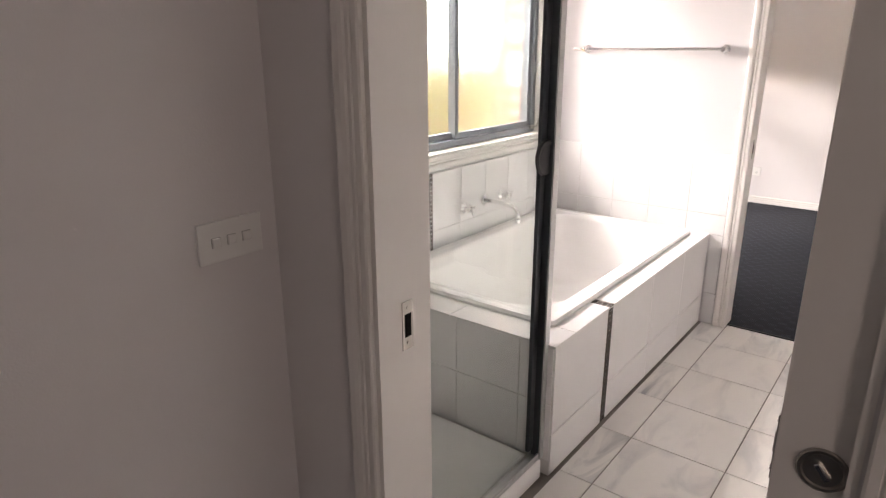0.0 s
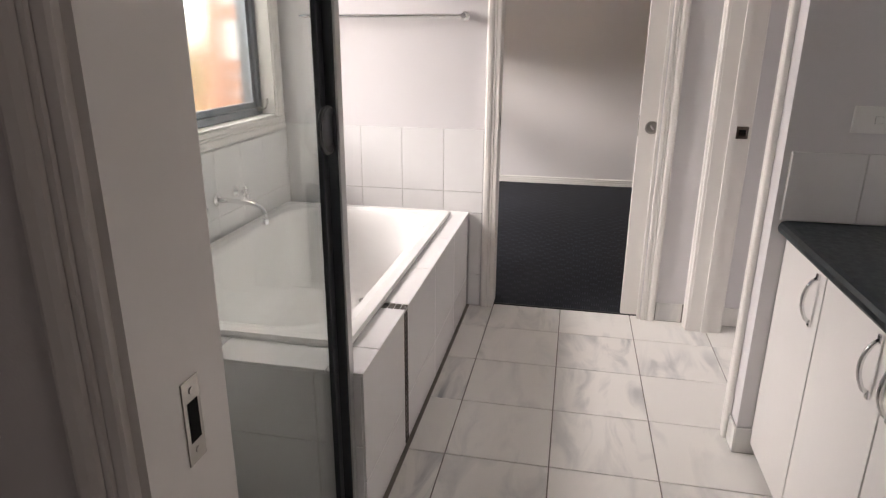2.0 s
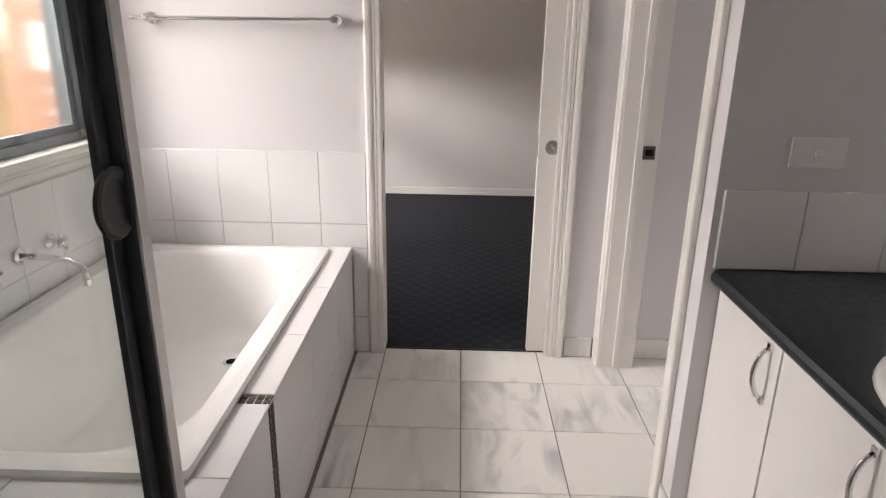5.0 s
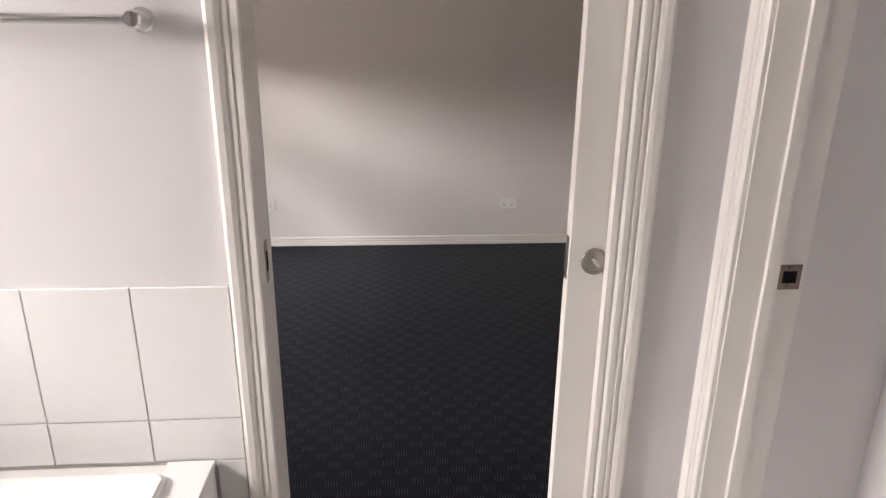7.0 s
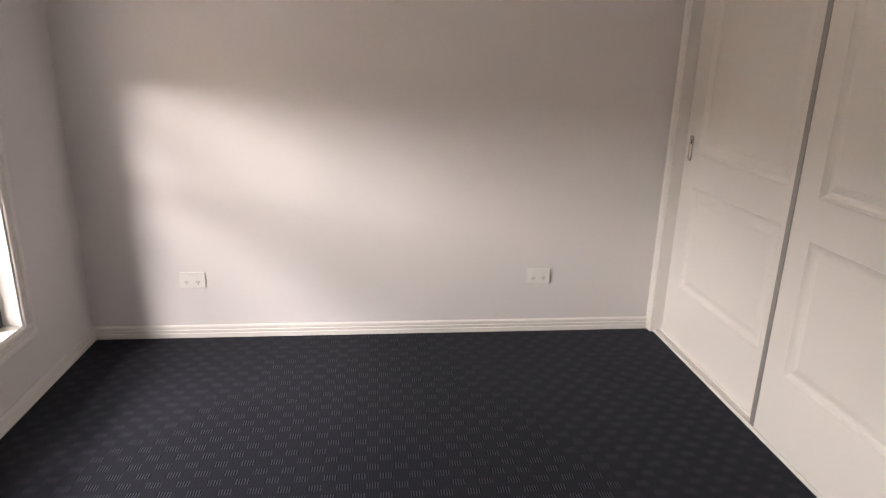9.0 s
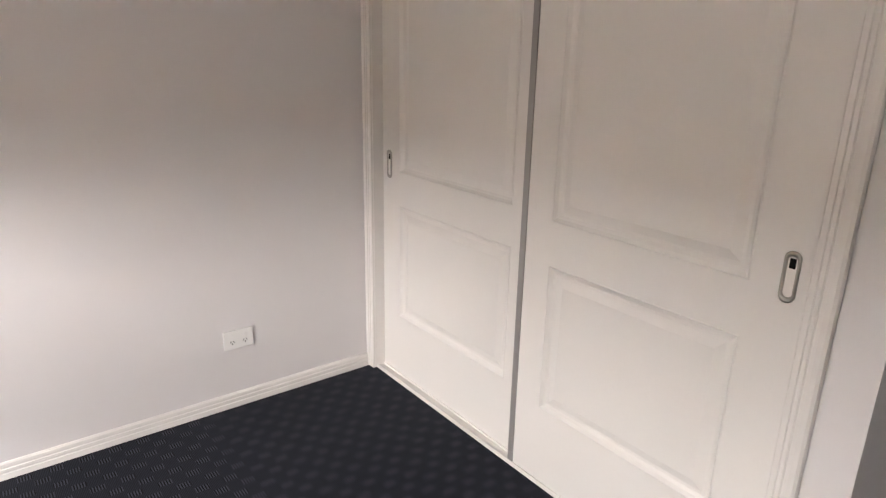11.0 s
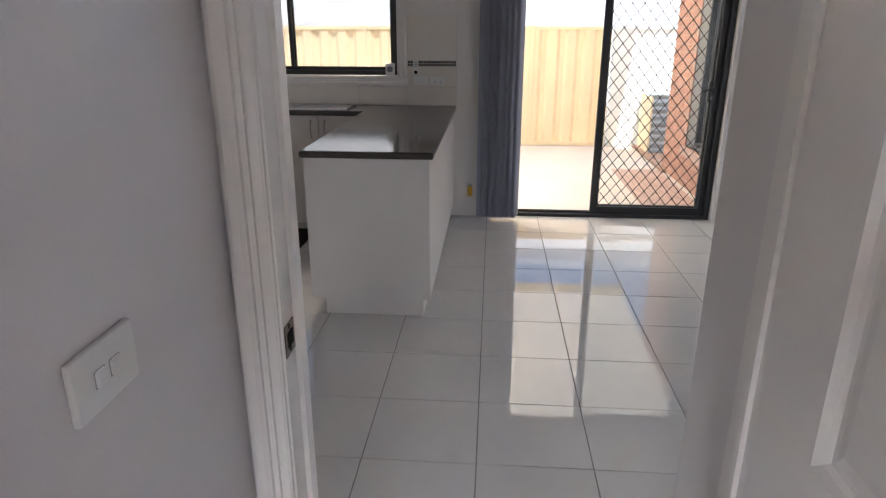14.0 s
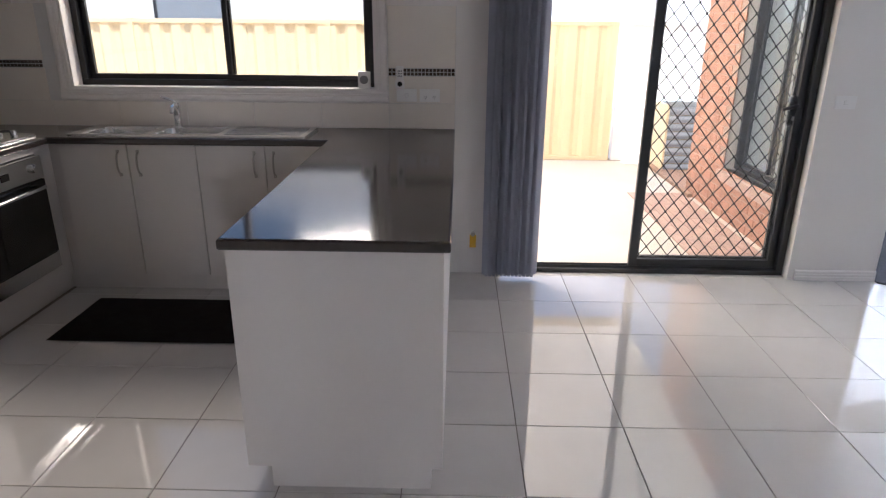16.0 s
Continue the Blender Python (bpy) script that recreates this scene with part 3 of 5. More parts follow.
architrave("architrave_8", (-0.068, -2.508, 0), (-1, 0, 0), (0, 1, 0))
architrave("architrave_9", (0.765, -2.508, 0), (1, 0, 0), (0, 1, 0))
lining("door_lining_toilet", ((0.983, 1.127, -0.099, -0.085, 0, 2.06), (1.045, 1.072, -0.109, -0.099, 0, 2.06), (0.983, 1.127, -0.965, -0.951, 0, 2.06), (1.045, 1.072, -0.951, -0.941, 0, 2.06)))
architrave("architrave_10", (0.983, -0.095, 0), (0, 1, 0), (-1, 0, 0))
architrave("architrave_11", (1.127, -0.095, 0), (0, 1, 0), (1, 0, 0))
architrave("architrave_12", (0.983, -0.955, 0), (0, -1, 0), (-1, 0, 0))
lining("door_lining_kitchen", ((2.338, 2.462, 1.096, 1.11, 0, 2.06), (2.395, 2.42, 1.086, 1.096, 0, 2.06), (2.338, 2.462, 0.27, 0.284, 0, 2.06), (2.385, 2.41, 0.284, 0.294, 0, 2.06)))
architrave("architrave_13", (2.338, 1.1, 0), (0, 1, 0), (-1, 0, 0))
architrave("architrave_14", (2.338, 0.278, 0), (0, -1, 0), (-1, 0, 0))
architrave("architrave_15", (2.462, 1.1, 0), (0, 1, 0), (1, 0, 0))
architrave("architrave_16", (2.462, 0.278, 0), (0, -1, 0), (1, 0, 0))
lining("wardrobe_lining", ((1.743, 1.847, 1.345, 1.357, 0, 2.1), (1.743, 1.847, 3.188, 3.2, 0, 2.1), (1.743, 1.847, 1.357, 3.188, 2.088, 2.1)))
architrave("architrave_17", (1.743, 1.345, 0), (0, -1, 0), (-1, 0, 0))
architrave("architrave_18", (1.743, 3.19, 0), (0, 1, 0), (-1, 0, 0))
skirting("skirting_1", (-1.138, 3.24, 0.004), (1, 0, 0), (0, -1, 0), 2.862)
skirting("skirting_2", (-1.15, 0.1, 0.004), (0, 1, 0), (1, 0, 0), 3.14)
skirting("skirting_3", (1.845, 1.176, 0.004), (1, 0, 0), (0, -1, 0), 0.47)
skirting("skirting_4", (-1.138, 0.1, 0.004), (1, 0, 0), (0, 1, 0), 1.07)
skirting("skirting_5", (-0.36, -6.3, 0.004), (0, 1, 0), (1, 0, 0), 3.63)
skirting("skirting_6", (8.6, -5.6, 0.006), (0, 1, 0), (-1, 0, 0), 4.0)
skirting("skirting_7", (KX - 0.04, -1.6, 0.0), (0, 1, 0), (-1, 0, 0), 0.5)
structure("wardrobe_track", boxes((1.75, 1.838, 1.357, 3.188, 0.0, 0.012), (1.752, 1.757, 1.357, 3.188, 0.012, 0.02), (1.79, 1.796, 1.357, 3.188, 0.012, 0.02), (1.831, 1.836, 1.357, 3.188, 0.012, 0.02)), M_TRIM, "white metal sliding door floor track", "track")
structure("door_threshold_bathroom", boxes((0.0, 0.76, 0.036, 0.044, -0.004, 0.006)), M_BLACK, "dark metal carpet edge strip", "threshold")
structure("door_threshold_kitchen", boxes((2.396, 2.406, 0.284, 1.096, -0.004, 0.007)), M_BLACK, "dark metal carpet edge strip", "threshold")


# ---- doors ----
def flush_pull(parent, at, face):
    """A round flush pull with a turn snib; face: +1 or -1 along y."""
    x, y, z = at
    bm = lathe(bmesh.new(), [(0.031, 0), (0.031, 0.002), (0.029, 0.004), (0.025, 0.004), (0.023, 0.0015), (0.001, 0.0015)], (0, 0, 0), "y")
    ob = part("round_pull", bm, M_NICKEL, parent, "round brushed nickel flush pull")
    ob.matrix_parent_inverse = Matrix.Identity(4)
    ob.matrix_basis = pose(x, y, z, 0, 0, 0 if face > 0 else 180)
    bm = box(bmesh.new(), -0.004, 0.004, 0.002, 0.008, -0.013, 0.013, 0.002)
    sn = part("snib", bm, M_CHROME, ob)
    sn.matrix_basis = pose(0, 0, 0, 0, 38, 0)


def slider_door(name, at, label, edge_plate):
    d = thing(name, at, label, "door")
    part("leaf", box(bmesh.new(), 0, 0.8, 0, 0.036, 0.008, 2.04, 0.002), M_DOOR, d)
    flush_pull(d, (0.058, -0.001, edge_plate - 0.005), -1)
    flush_pull(d, (0.058, 0.037, edge_plate - 0.005), 1)
    plate = part("latch_plate", box(bmesh.new(), -0.0025, 0.001, 0.008, 0.028, edge_plate - 0.05, edge_plate + 0.05, 0.001), M_NICKEL, d, "nickel latch plate on the door edge")
    part("hook_bolt", box(bmesh.new(), -0.0045, -0.0025, 0.014, 0.022, edge_plate - 0.012, edge_plate + 0.02, 0.001), M_NICKEL, plate)
    for s in (-1, 1):
        part("screw", cyl(bmesh.new(), (-0.004, 0.018, edge_plate + s * 0.038), (-0.002, 0.018, edge_plate + s * 0.038), 0.005, n=10), M_CHROME, plate)
    return d


slider_door("cavity_sliding_door", (0.668, 0.031, 0), "white painted cavity sliding door, half open to the bedroom", 0.98)
slider_door("cavity_sliding_door", (0.662, -2.655, 0), "white painted cavity sliding door, open to the hall", 0.97)


def strike(name, at, rz, label, w=0.026, h=0.09, m=M_NICKEL):
    """A strike plate with two screws and a black box for the slot's shade, its face towards local +x."""
    s = thing(name, at, label, "strike plate", rz=rz)
    part("plate", box(bmesh.new(), 0, 0.002, -w / 2, w / 2, -h / 2, h / 2, 0.0008), m, s)
    part("slot", box(bmesh.new(), 0.0015, 0.0026, -w * 0.3, w * 0.3, -h * 0.24, h * 0.24), M_HOLESHADE_BLACK, s)
    for k in (-1, 1):
        part("screw", cyl(bmesh.new(), (0.001, 0, k * h * 0.36), (0.0034, 0, k * h * 0.36), 0.0045, n=10), m, s)
    return s


strike("strike_plate", (-0.056, -2.585, 0.93), 0, "nickel strike plate with a dark slot on the door lining", 0.034, 0.11)
strike("strike_plate", (0.0, 0.05, 0.98), 0, "nickel strike plate on the white door lining", 0.026, 0.095)
strike("strike_plate", (1.1, -0.1, 0.98), -90, "dark bronze strike plate on the toilet door lining", 0.05, 0.055, M_BRONZE)
strike("strike_plate", (2.367, 1.096, 0.985), -90, "dark bronze strike plate on the kitchen door lining", 0.05, 0.06, M_BRONZE)


def wardrobe_door(at, w, pull_x, pull_z, label):
    """A moulded two-panel sliding door that faces -x; local x runs towards -y."""
    d = thing("wardrobe_sliding_door", at, label, "wardrobe door", "pair of sliding wardrobe doors", rz=-90)
    pan = [(0.13, w - 0.13, 0.955, 1.95), (0.13, w - 0.13, 0.285, 0.81)]
    part("leaf", panel_slab(w, 2.06, 0.032, pan), M_DOOR, d)
    part("edge_channel", box(bmesh.new(), -0.003, 0.022, -0.004, 0.034, 0.0, 2.06, 0.001), M_EDGE, d, "grey metal edge channel") if pull_x > 0.5 else None
    bm = bmesh.new()
    rings = [ring_rr(bm, 0, 0, hx, hy, r, z) for hx, hy, r, z in ((0.019, 0.062, 0.018, 0), (0.019, 0.062, 0.018, 0.003), (0.016, 0.059, 0.0155, 0.004), (0.012, 0.050, 0.0115, 0.004), (0.011, 0.049, 0.0105, -0.002))]
    loft(bm, rings)
    p = part("recessed_pull", bm, M_NICKEL, d, "oval brushed nickel recessed pull")
    p.matrix_basis = pose(pull_x, -0.001, pull_z, 90, 0, 0)
    # Black block in place of the shade inside the pull.
    part("finger_recess_shade", box(bmesh.new(), -0.007, 0.007, 0.02, 0.044, -0.001, 0.0005), M_HOLESHADE_BLACK, p)
    return d


wardrobe_door((1.796, 3.19, 0.018), 0.97, 0.055, 0.985, "white moulded two-panel sliding wardrobe door beside the wall corner")
wardrobe_door((1.758, 2.262, 0.018), 0.905, 0.866, 0.992, "white moulded two-panel sliding wardrobe door in the front track")
structure("wardrobe_back", boxes((2.32, 2.338, 1.28, 3.24, 0, H)), M_WALL, "plain wardrobe back wall", "wall")

kd = thing("bedroom_door", (2.318, 0.262, 0), "white moulded two-panel door standing open into the bedroom", "door", rz=179.5)
part("leaf", panel_slab(0.85, 2.04, 0.035, [(0.16, 0.70, 0.915, 1.92), (0.16, 0.70, 0.26, 0.795)]), M_DOOR, kd).matrix_basis = pose(0, -0.035, 0.008)
bm = lathe(bmesh.new(), [(0.030, 0), (0.030, 0.004), (0.024, 0.008), (0.011, 0.011), (0.010, 0.032), (0.020, 0.037), (0.027, 0.048), (0.027, 0.056), (0.020, 0.067), (0.006, 0.071)], (0, 0, 0), "y")
for f in bm.faces:
    f.smooth = True
kn = part("door_knob", bm, M_BRONZE, kd, "dark bronze round door knob")
kn.matrix_basis = pose(0.80, -0.035, 1.005, 180, 0, 0)


# ---- plates on the walls ----
def plate(name, at, rz, label, w, h, kind):
    """A white wall plate facing local -y."""
    p = thing(name, at, label, "power outlet" if kind == "outlet" else "light switch", rz=rz)
    part("cover", box(bmesh.new(), -w / 2, w / 2, -0.009, 0, -h / 2, h / 2, 0.003), M_PLASTIC, p)
    if kind == "outlet":
        for s in (-1, 1):
            part("rocker", box(bmesh.new(), s * w * 0.22 - 0.005, s * w * 0.22 + 0.005, -0.012, -0.0085, 0.012, 0.026, 0.0015), M_PLASTIC, p)
            bm = bmesh.new()
            for dx, a in ((-0.006, 30), (0.006, -30)):
                b2 = bmesh.new()
                box(b2, -0.0012, 0.0012, -0.0098, -0.0085, -0.005, 0.005)
                b2.transform(pose(s * w * 0.22 + dx, 0, -0.008, 0, a, 0))
                me = bpy.data.meshes.new("t")
                b2.to_mesh(me)
                b2.free()
                bm.from_mesh(me)
                bpy.data.meshes.remove(me)
            box(bm, s * w * 0.22 - 0.0012, s * w * 0.22 + 0.0012, -0.0098, -0.0085, -0.022, -0.013)
            # Black bars on the cover in place of shaded socket holes.
            part("socket_slot_shade", bm, M_HOLESHADE_BLACK, p)
    else:
        for k in range(kind):
            c = (k - (kind - 1) / 2) * w * 0.24
            part("rocker_surround", box(bmesh.new(), c - 0.0105, c + 0.0105, -0.0098, -0.0085, -0.0105, 0.0105, 0.0006), M_GREYMARK, p)
            rk = box(bmesh.new(), c - 0.0095, c + 0.0095, -0.0125, -0.0085, -0.0095, 0.0095, 0.003)
            part("rocker", rk, M_PLASTIC, p)
    return p


plate("light_switch", (-0.36, -2.79, 1.115), 90, "white three-gang light switch on the hall wall", 0.15, 0.085, 3)
plate("light_switch", (1.218, -1.1, 1.152), 0, "white single light switch above the vanity splashback", 0.135, 0.077, 1)
plate("light_switch", (1.975, 1.176, 1.14), 0, "white two-gang light switch beside the wardrobe", 0.118, 0.074, 2)
plate("light_switch", (KX - 0.04, -1.19, 1.095), -90, "white single light switch beside the sliding door", 0.118, 0.074, 1)
plate("power_outlet", (-0.648, 3.24, 0.314), 0, "white double power outlet above the skirting board", 0.125, 0.082, "outlet")
plate("power_outlet", (1.104, 3.24, 0.314), 0, "white double power outlet above the skirting board", 0.125, 0.082, "outlet")
plate("power_outlet", (KX - 0.008, 1.19, 1.11), -90, "white double power outlet on the kitchen splashback", 0.118, 0.074, "outlet")
plate("light_switch", (KX - 0.008, 1.325, 1.11), -90, "white blank isolator switch on the kitchen splashback", 0.118, 0.074, 1)


# ---- windows and sliding door ----
def window_unit(name, at, rz, w, h, label, frame_m_, glass_m, split, bar=0.035, horizontal=None):
    """A window in local x (width) and z (height), centred on y; split: where the sashes meet."""
    wn_ = thing(name, at, label, "window", rz=rz)
    wn_["kind"] = "structure"
    fr = part("window_frame", boxes((0, w, -0.045, 0.045, 0, bar), (0, w, -0.045, 0.045, h - bar, h), (0, bar, -0.045, 0.045, bar, h - bar), (w - bar, w, -0.045, 0.045, bar, h - bar), bevel=0.003), frame_m_, wn_)
    for x0, x1, y in ((bar, split + 0.02, 0.012), (split - 0.02, w - bar, -0.018)):
        rows = [(x0, x1, y - 0.012, y + 0.012, bar, bar + 0.03), (x0, x1, y - 0.012, y + 0.012, h - bar - 0.03, h - bar), (x0, x0 + 0.03, y - 0.012, y + 0.012, bar + 0.03, h - bar - 0.03), (x1 - 0.03, x1, y - 0.012, y + 0.012, bar + 0.03, h - bar - 0.03)]
        if horizontal:
            rows.append((x0 + 0.03, x1 - 0.03, y - 0.012, y + 0.012, horizontal - 0.02, horizontal + 0.02))
        sash = part("sash", boxes(*rows, bevel=0.002), frame_m_, wn_)
        pane = part("pane", box(bmesh.new(), x0 + 0.028, x1 - 0.028, y - 0.003, y + 0.003, bar + 0.028, h - bar - 0.028), glass_m, sash)
        pane.visible_shadow = False
    return wn_


def reveal(name, y0, y1, z0, z1, face, depth, sgn, label="white painted timber window reveal and sill"):
    """Timber lining and moulding round a window in a wall that runs along y; sgn: towards the room along x."""
    ob = thing(name, (face, (y0 + y1) / 2, z0), label, "window frame")
    ob["kind"] = "structure"
    t = 0.014
    b, a = face - sgn * depth, face + sgn * 0.004
    for nm, r in (("window_sill", (a, b, y0, y1, z0, z0 + t)), ("reveal_head", (a, b, y0, y1, z1 - t, z1)), ("reveal_side", (a, b, y0, y0 + t, z0 + t, z1 - t)), ("reveal_side", (a, b, y1 - t, y1, z0 + t, z1 - t))):
        p = part(nm, box(bmesh.new(), *r, 0.002), M_TRIM, ob)
        p.matrix_parent_inverse = ob.matrix_world.inverted()
    off = (sgn, 0, 0)
    for nm, org, out, ln in (("sill_moulding", (face, y0 - 0.067, z0 + 0.004), (0, 0, -1), y1 - y0 + 0.134), ("head_moulding", (face, y0 - 0.067, z1 - 0.004), (0, 0, 1), y1 - y0 + 0.134)):
        bm = bmesh.new()
        m = frame_m(org, out, off)
        if (m.to_3x3() @ Vector((0, 0, 1))).y < 0:
            m = Matrix.Translation((0, ln, 0)) @ m
        extrude(bm, ARCH, m, ln)
        part(nm, bm, M_TRIM, ob).matrix_parent_inverse = ob.matrix_world.inverted()
    for y, out in ((y0 + 0.004, -1), (y1 - 0.004, 1)):
        bm = bmesh.new()
        m = frame_m((face, y, z0 + 0.004), (0, out, 0), off)
        if m[2][2] < 0:
            m = m @ Matrix.Translation((0, 0, -(z1 - z0 - 0.008)))
        extrude(bm, ARCH, m, z1 - z0 - 0.008)
        part("side_moulding", bm, M_TRIM, ob).matrix_parent_inverse = ob.matrix_world.inverted()
    return ob


def window_catch(name, at, rz, label):
    c = thing(name, at, label, "window catch", rz=rz)
    part("base", box(bmesh.new(), -0.02, 0.02, -0.012, 0, -0.012, 0.012, 0.003), M_NICKEL, c)
    part("winder_arm", tube(bmesh.new(), [(0, -0.012, 0), (0.01, -0.03, 0.006), (0.022, -0.036, 0.03), (0.024, -0.034, 0.05)], 0.006), M_NICKEL, c)
    return c


reveal("window_reveal_bathroom", -1.4, -0.1, 0.985, 2.1, BX, 0.12, 1)
window_unit("window_bathroom", (-1.24, -1.386, 1.0), 90, 1.272, 1.085, "blue-grey aluminium sliding window with frosted glass panes", M_ALUB, M_FROST, 0.52)
window_catch("window_catch", (-1.19, -0.16, 1.03), 90, "small metal window catch on the sill corner")
reveal("window_reveal_bedroom", 0.72, 2.66, 0.325, 2.1, -1.15, 0.12, 1)
window_unit("window_bedroom", (-1.26, 0.735, 0.34), 90, 1.91, 1.745, "dark grey aluminium window with an awning sash", M_ALU, M_GLASS, 1.1, horizontal=0.66)
window_catch("window_catch", (-1.2, 2.6, 1.0), 90, "metal window winder on the dark sash")
rb = thing("roller_blind", (-1.19, 1.69, 2.05), "grey fabric roller blind drawn halfway down the window", "blind")
part("fabric", box(bmesh.new(), -0.001, 0.001, -0.93, 0.93, -0.665, 0.0), M_ROLLERCLOTH, rb)
part("bottom_bar", box(bmesh.new(), -0.006, 0.006, -0.93, 0.93, -0.69, -0.665, 0.003), M_ROLLER, rb)
part("roller", cyl(bmesh.new(), (0, -0.94, 0.0), (0, 0.94, 0.0), 0.022), M_ROLLER, rb)
reveal("window_reveal_kitchen", 1.5, 3.3, 1.13, 2.1, KX, 0.09, -1)
window_unit("window_kitchen", (6.735, 3.286, 1.144), -90, 1.772, 0.94, "black aluminium sliding kitchen window over the sink", M_BLACK, M_SCREENED, 0.9)
reveal("window_reveal_living", -4.6, -2.2, 0.33, 2.1, 8.6, 0.09, -1)
window_unit("window_living", (8.72, -2.215, 0.344), -90, 2.37, 1.74, "black aluminium living room window", M_BLACK, M_GLASS, 1.18)
window_unit("window_living_side", (7.314, -1.45, 0.324), 0, 1.052, 1.76, "dark aluminium side window set deep in the brick wall", M_ALU, M_GLASS, 0.5)

sd = thing("sliding_door", (6.68, 0.78, 0.0), "black aluminium sliding door frame, standing open to the patio", "sliding door", rz=-90)
sd["kind"] = "structure"
part("door_frame", boxes((0, 1.84, -0.055, 0.055, 0.0, 0.028), (0, 1.84, -0.055, 0.055, 2.06, 2.1), (0, 0.04, -0.055, 0.055, 0.028, 2.06), (1.8, 1.84, -0.055, 0.055, 0.028, 2.06), (0.04, 1.8, -0.022, -0.016, 0.028, 0.042), (0.04, 1.8, 0.016, 0.022, 0.028, 0.042), bevel=0.002), M_BLACK, sd)
fx = part("fixed_panel", boxes((0.87, 0.92, -0.014, 0.014, 0.03, 2.06), (1.755, 1.8, -0.014, 0.014, 0.03, 2.06), (0.92, 1.755, -0.014, 0.014, 0.03, 0.085), (0.92, 1.755, -0.014, 0.014, 2.0, 2.06), bevel=0.002), M_BLACK, sd)
pane = part("pane", box(bmesh.new(), 0.915, 1.76, -0.003, 0.003, 0.08, 2.01), M_GLASS, fx)
pane.visible_shadow = False

sec = thing("security_screen_door", (6.715, 0.78, 0.0), "black diamond-grille security screen door with a lock", "screen door", rz=-90)
part("screen_frame", boxes((0.885, 0.94, -0.012, 0.012, 0.03, 2.05), (1.74, 1.795, -0.012, 0.012, 0.03, 2.05), (0.94, 1.74, -0.012, 0.012, 0.03, 0.095), (0.94, 1.74, -0.012, 0.012, 1.98, 2.05), bevel=0.002), M_BLACK, sec)
bm = bmesh.new()
gx0, gx1, gz0, gz1, px, pz = 0.94, 1.74, 0.095, 1.98, 0.094, 0.118


def bar_between(bm, a, b, wdt, thk):
    a, b = Vector(a), Vector(b)
    d = (b - a).normalized()
    s = d.cross(Vector((0, 1, 0))) * wdt / 2
    q = Vector((0, thk / 2, 0))
    v = [bm.verts.new(p) for p in (a - s - q, a + s - q, a + s + q, a - s + q, b - s - q, b + s - q, b + s + q, b - s + q)]
    for f in ((0, 1, 2, 3), (7, 6, 5, 4), (0, 4, 5, 1), (1, 5, 6, 2), (2, 6, 7, 3), (3, 7, 4, 0)):
        bm.faces.new([v[i] for i in f])


slope = pz / px
for sgn in (1, -1):
    k = -60
    while k < 60:
        c = gz0 + k * pz  # z at x = gx0
        x0, x1 = gx0, gx1
        zl, zr = c, c + sgn * slope * (gx1 - gx0)
        lo, hi = (zl, zr) if zl < zr else (zr, zl)
        if hi > gz0 + 0.01 and lo < gz1 - 0.01:
            for lim in (gz0, gz1):
                xx = gx0 + (lim - c) / (sgn * slope)
                if gx0 < xx < gx1:
                    if (lim == gz0) == (sgn > 0):
                        x0 = max(x0, xx)
                    else:
                        x1 = min(x1, xx)
            if x1 > x0:
                za, zb = c + sgn * slope * (x0 - gx0), c + sgn * slope * (x1 - gx0)
                bar_between(bm, (x0, sgn * 0.0015, za), (x1, sgn * 0.0015, zb), 0.006, 0.003)
        k += 1
for i in range(int((gx1 - gx0) / px * 2) + 1):
    for j in range(int((gz1 - gz0) / pz * 2) + 1):
        if (i + j) % 2 == 0:
            x, z = gx0 + i * px / 2, gz0 + j * pz / 2
            if x < gx1 and z < gz1:
                box(bm, x - 0.006, x + 0.006, -0.004, 0.004, z - 0.008, z + 0.008)
tagged(part("diamond_grille", bm, M_BLACK, sec), kind="stuff")
bm = bmesh.new()
loft(bm, [ring_rr(bm, 0, 0, hx, hy, r, z) for hx, hy, r, z in ((0.034, 0.088, 0.015, 0.0), (0.034, 0.088, 0.015, 0.016), (0.029, 0.083, 0.015, 0.022))], cap_first=True)
lk = part("lock_body", bm, M_BLACK, sec, "black lock case with a lever")
lk.matrix_basis = pose(1.757, -0.012, 1.03, 90, 0, 0)
part("lever", tube(bmesh.new(), [(0.0, 0.03, 0.02), (0.0, 0.03, 0.052), (-0.02, 0.03, 0.062), (-0.06, 0.022, 0.064), (-0.095, 0.01, 0.06)], 0.011), M_BLACK, lk)
part("cylinder", cyl(bmesh.new(), (0, -0.045, 0.02), (0, -0.045, 0.034), 0.013), M_NICKEL, lk)
part("snib", box(bmesh.new(), -0.012, 0.012, -0.008, 0.002, 0.02, 0.034, 0.003), M_BLACK, lk)

vb = thing("vertical_blind", (6.5, 0.69, 0.0), "blue-grey vertical blind drawn into a stack beside the sliding door", "blind")
part("head_rail", box(bmesh.new(), -0.02, 0.02, -1.7, 0.16, 2.17, 2.2, 0.003), M_TRIM, vb)
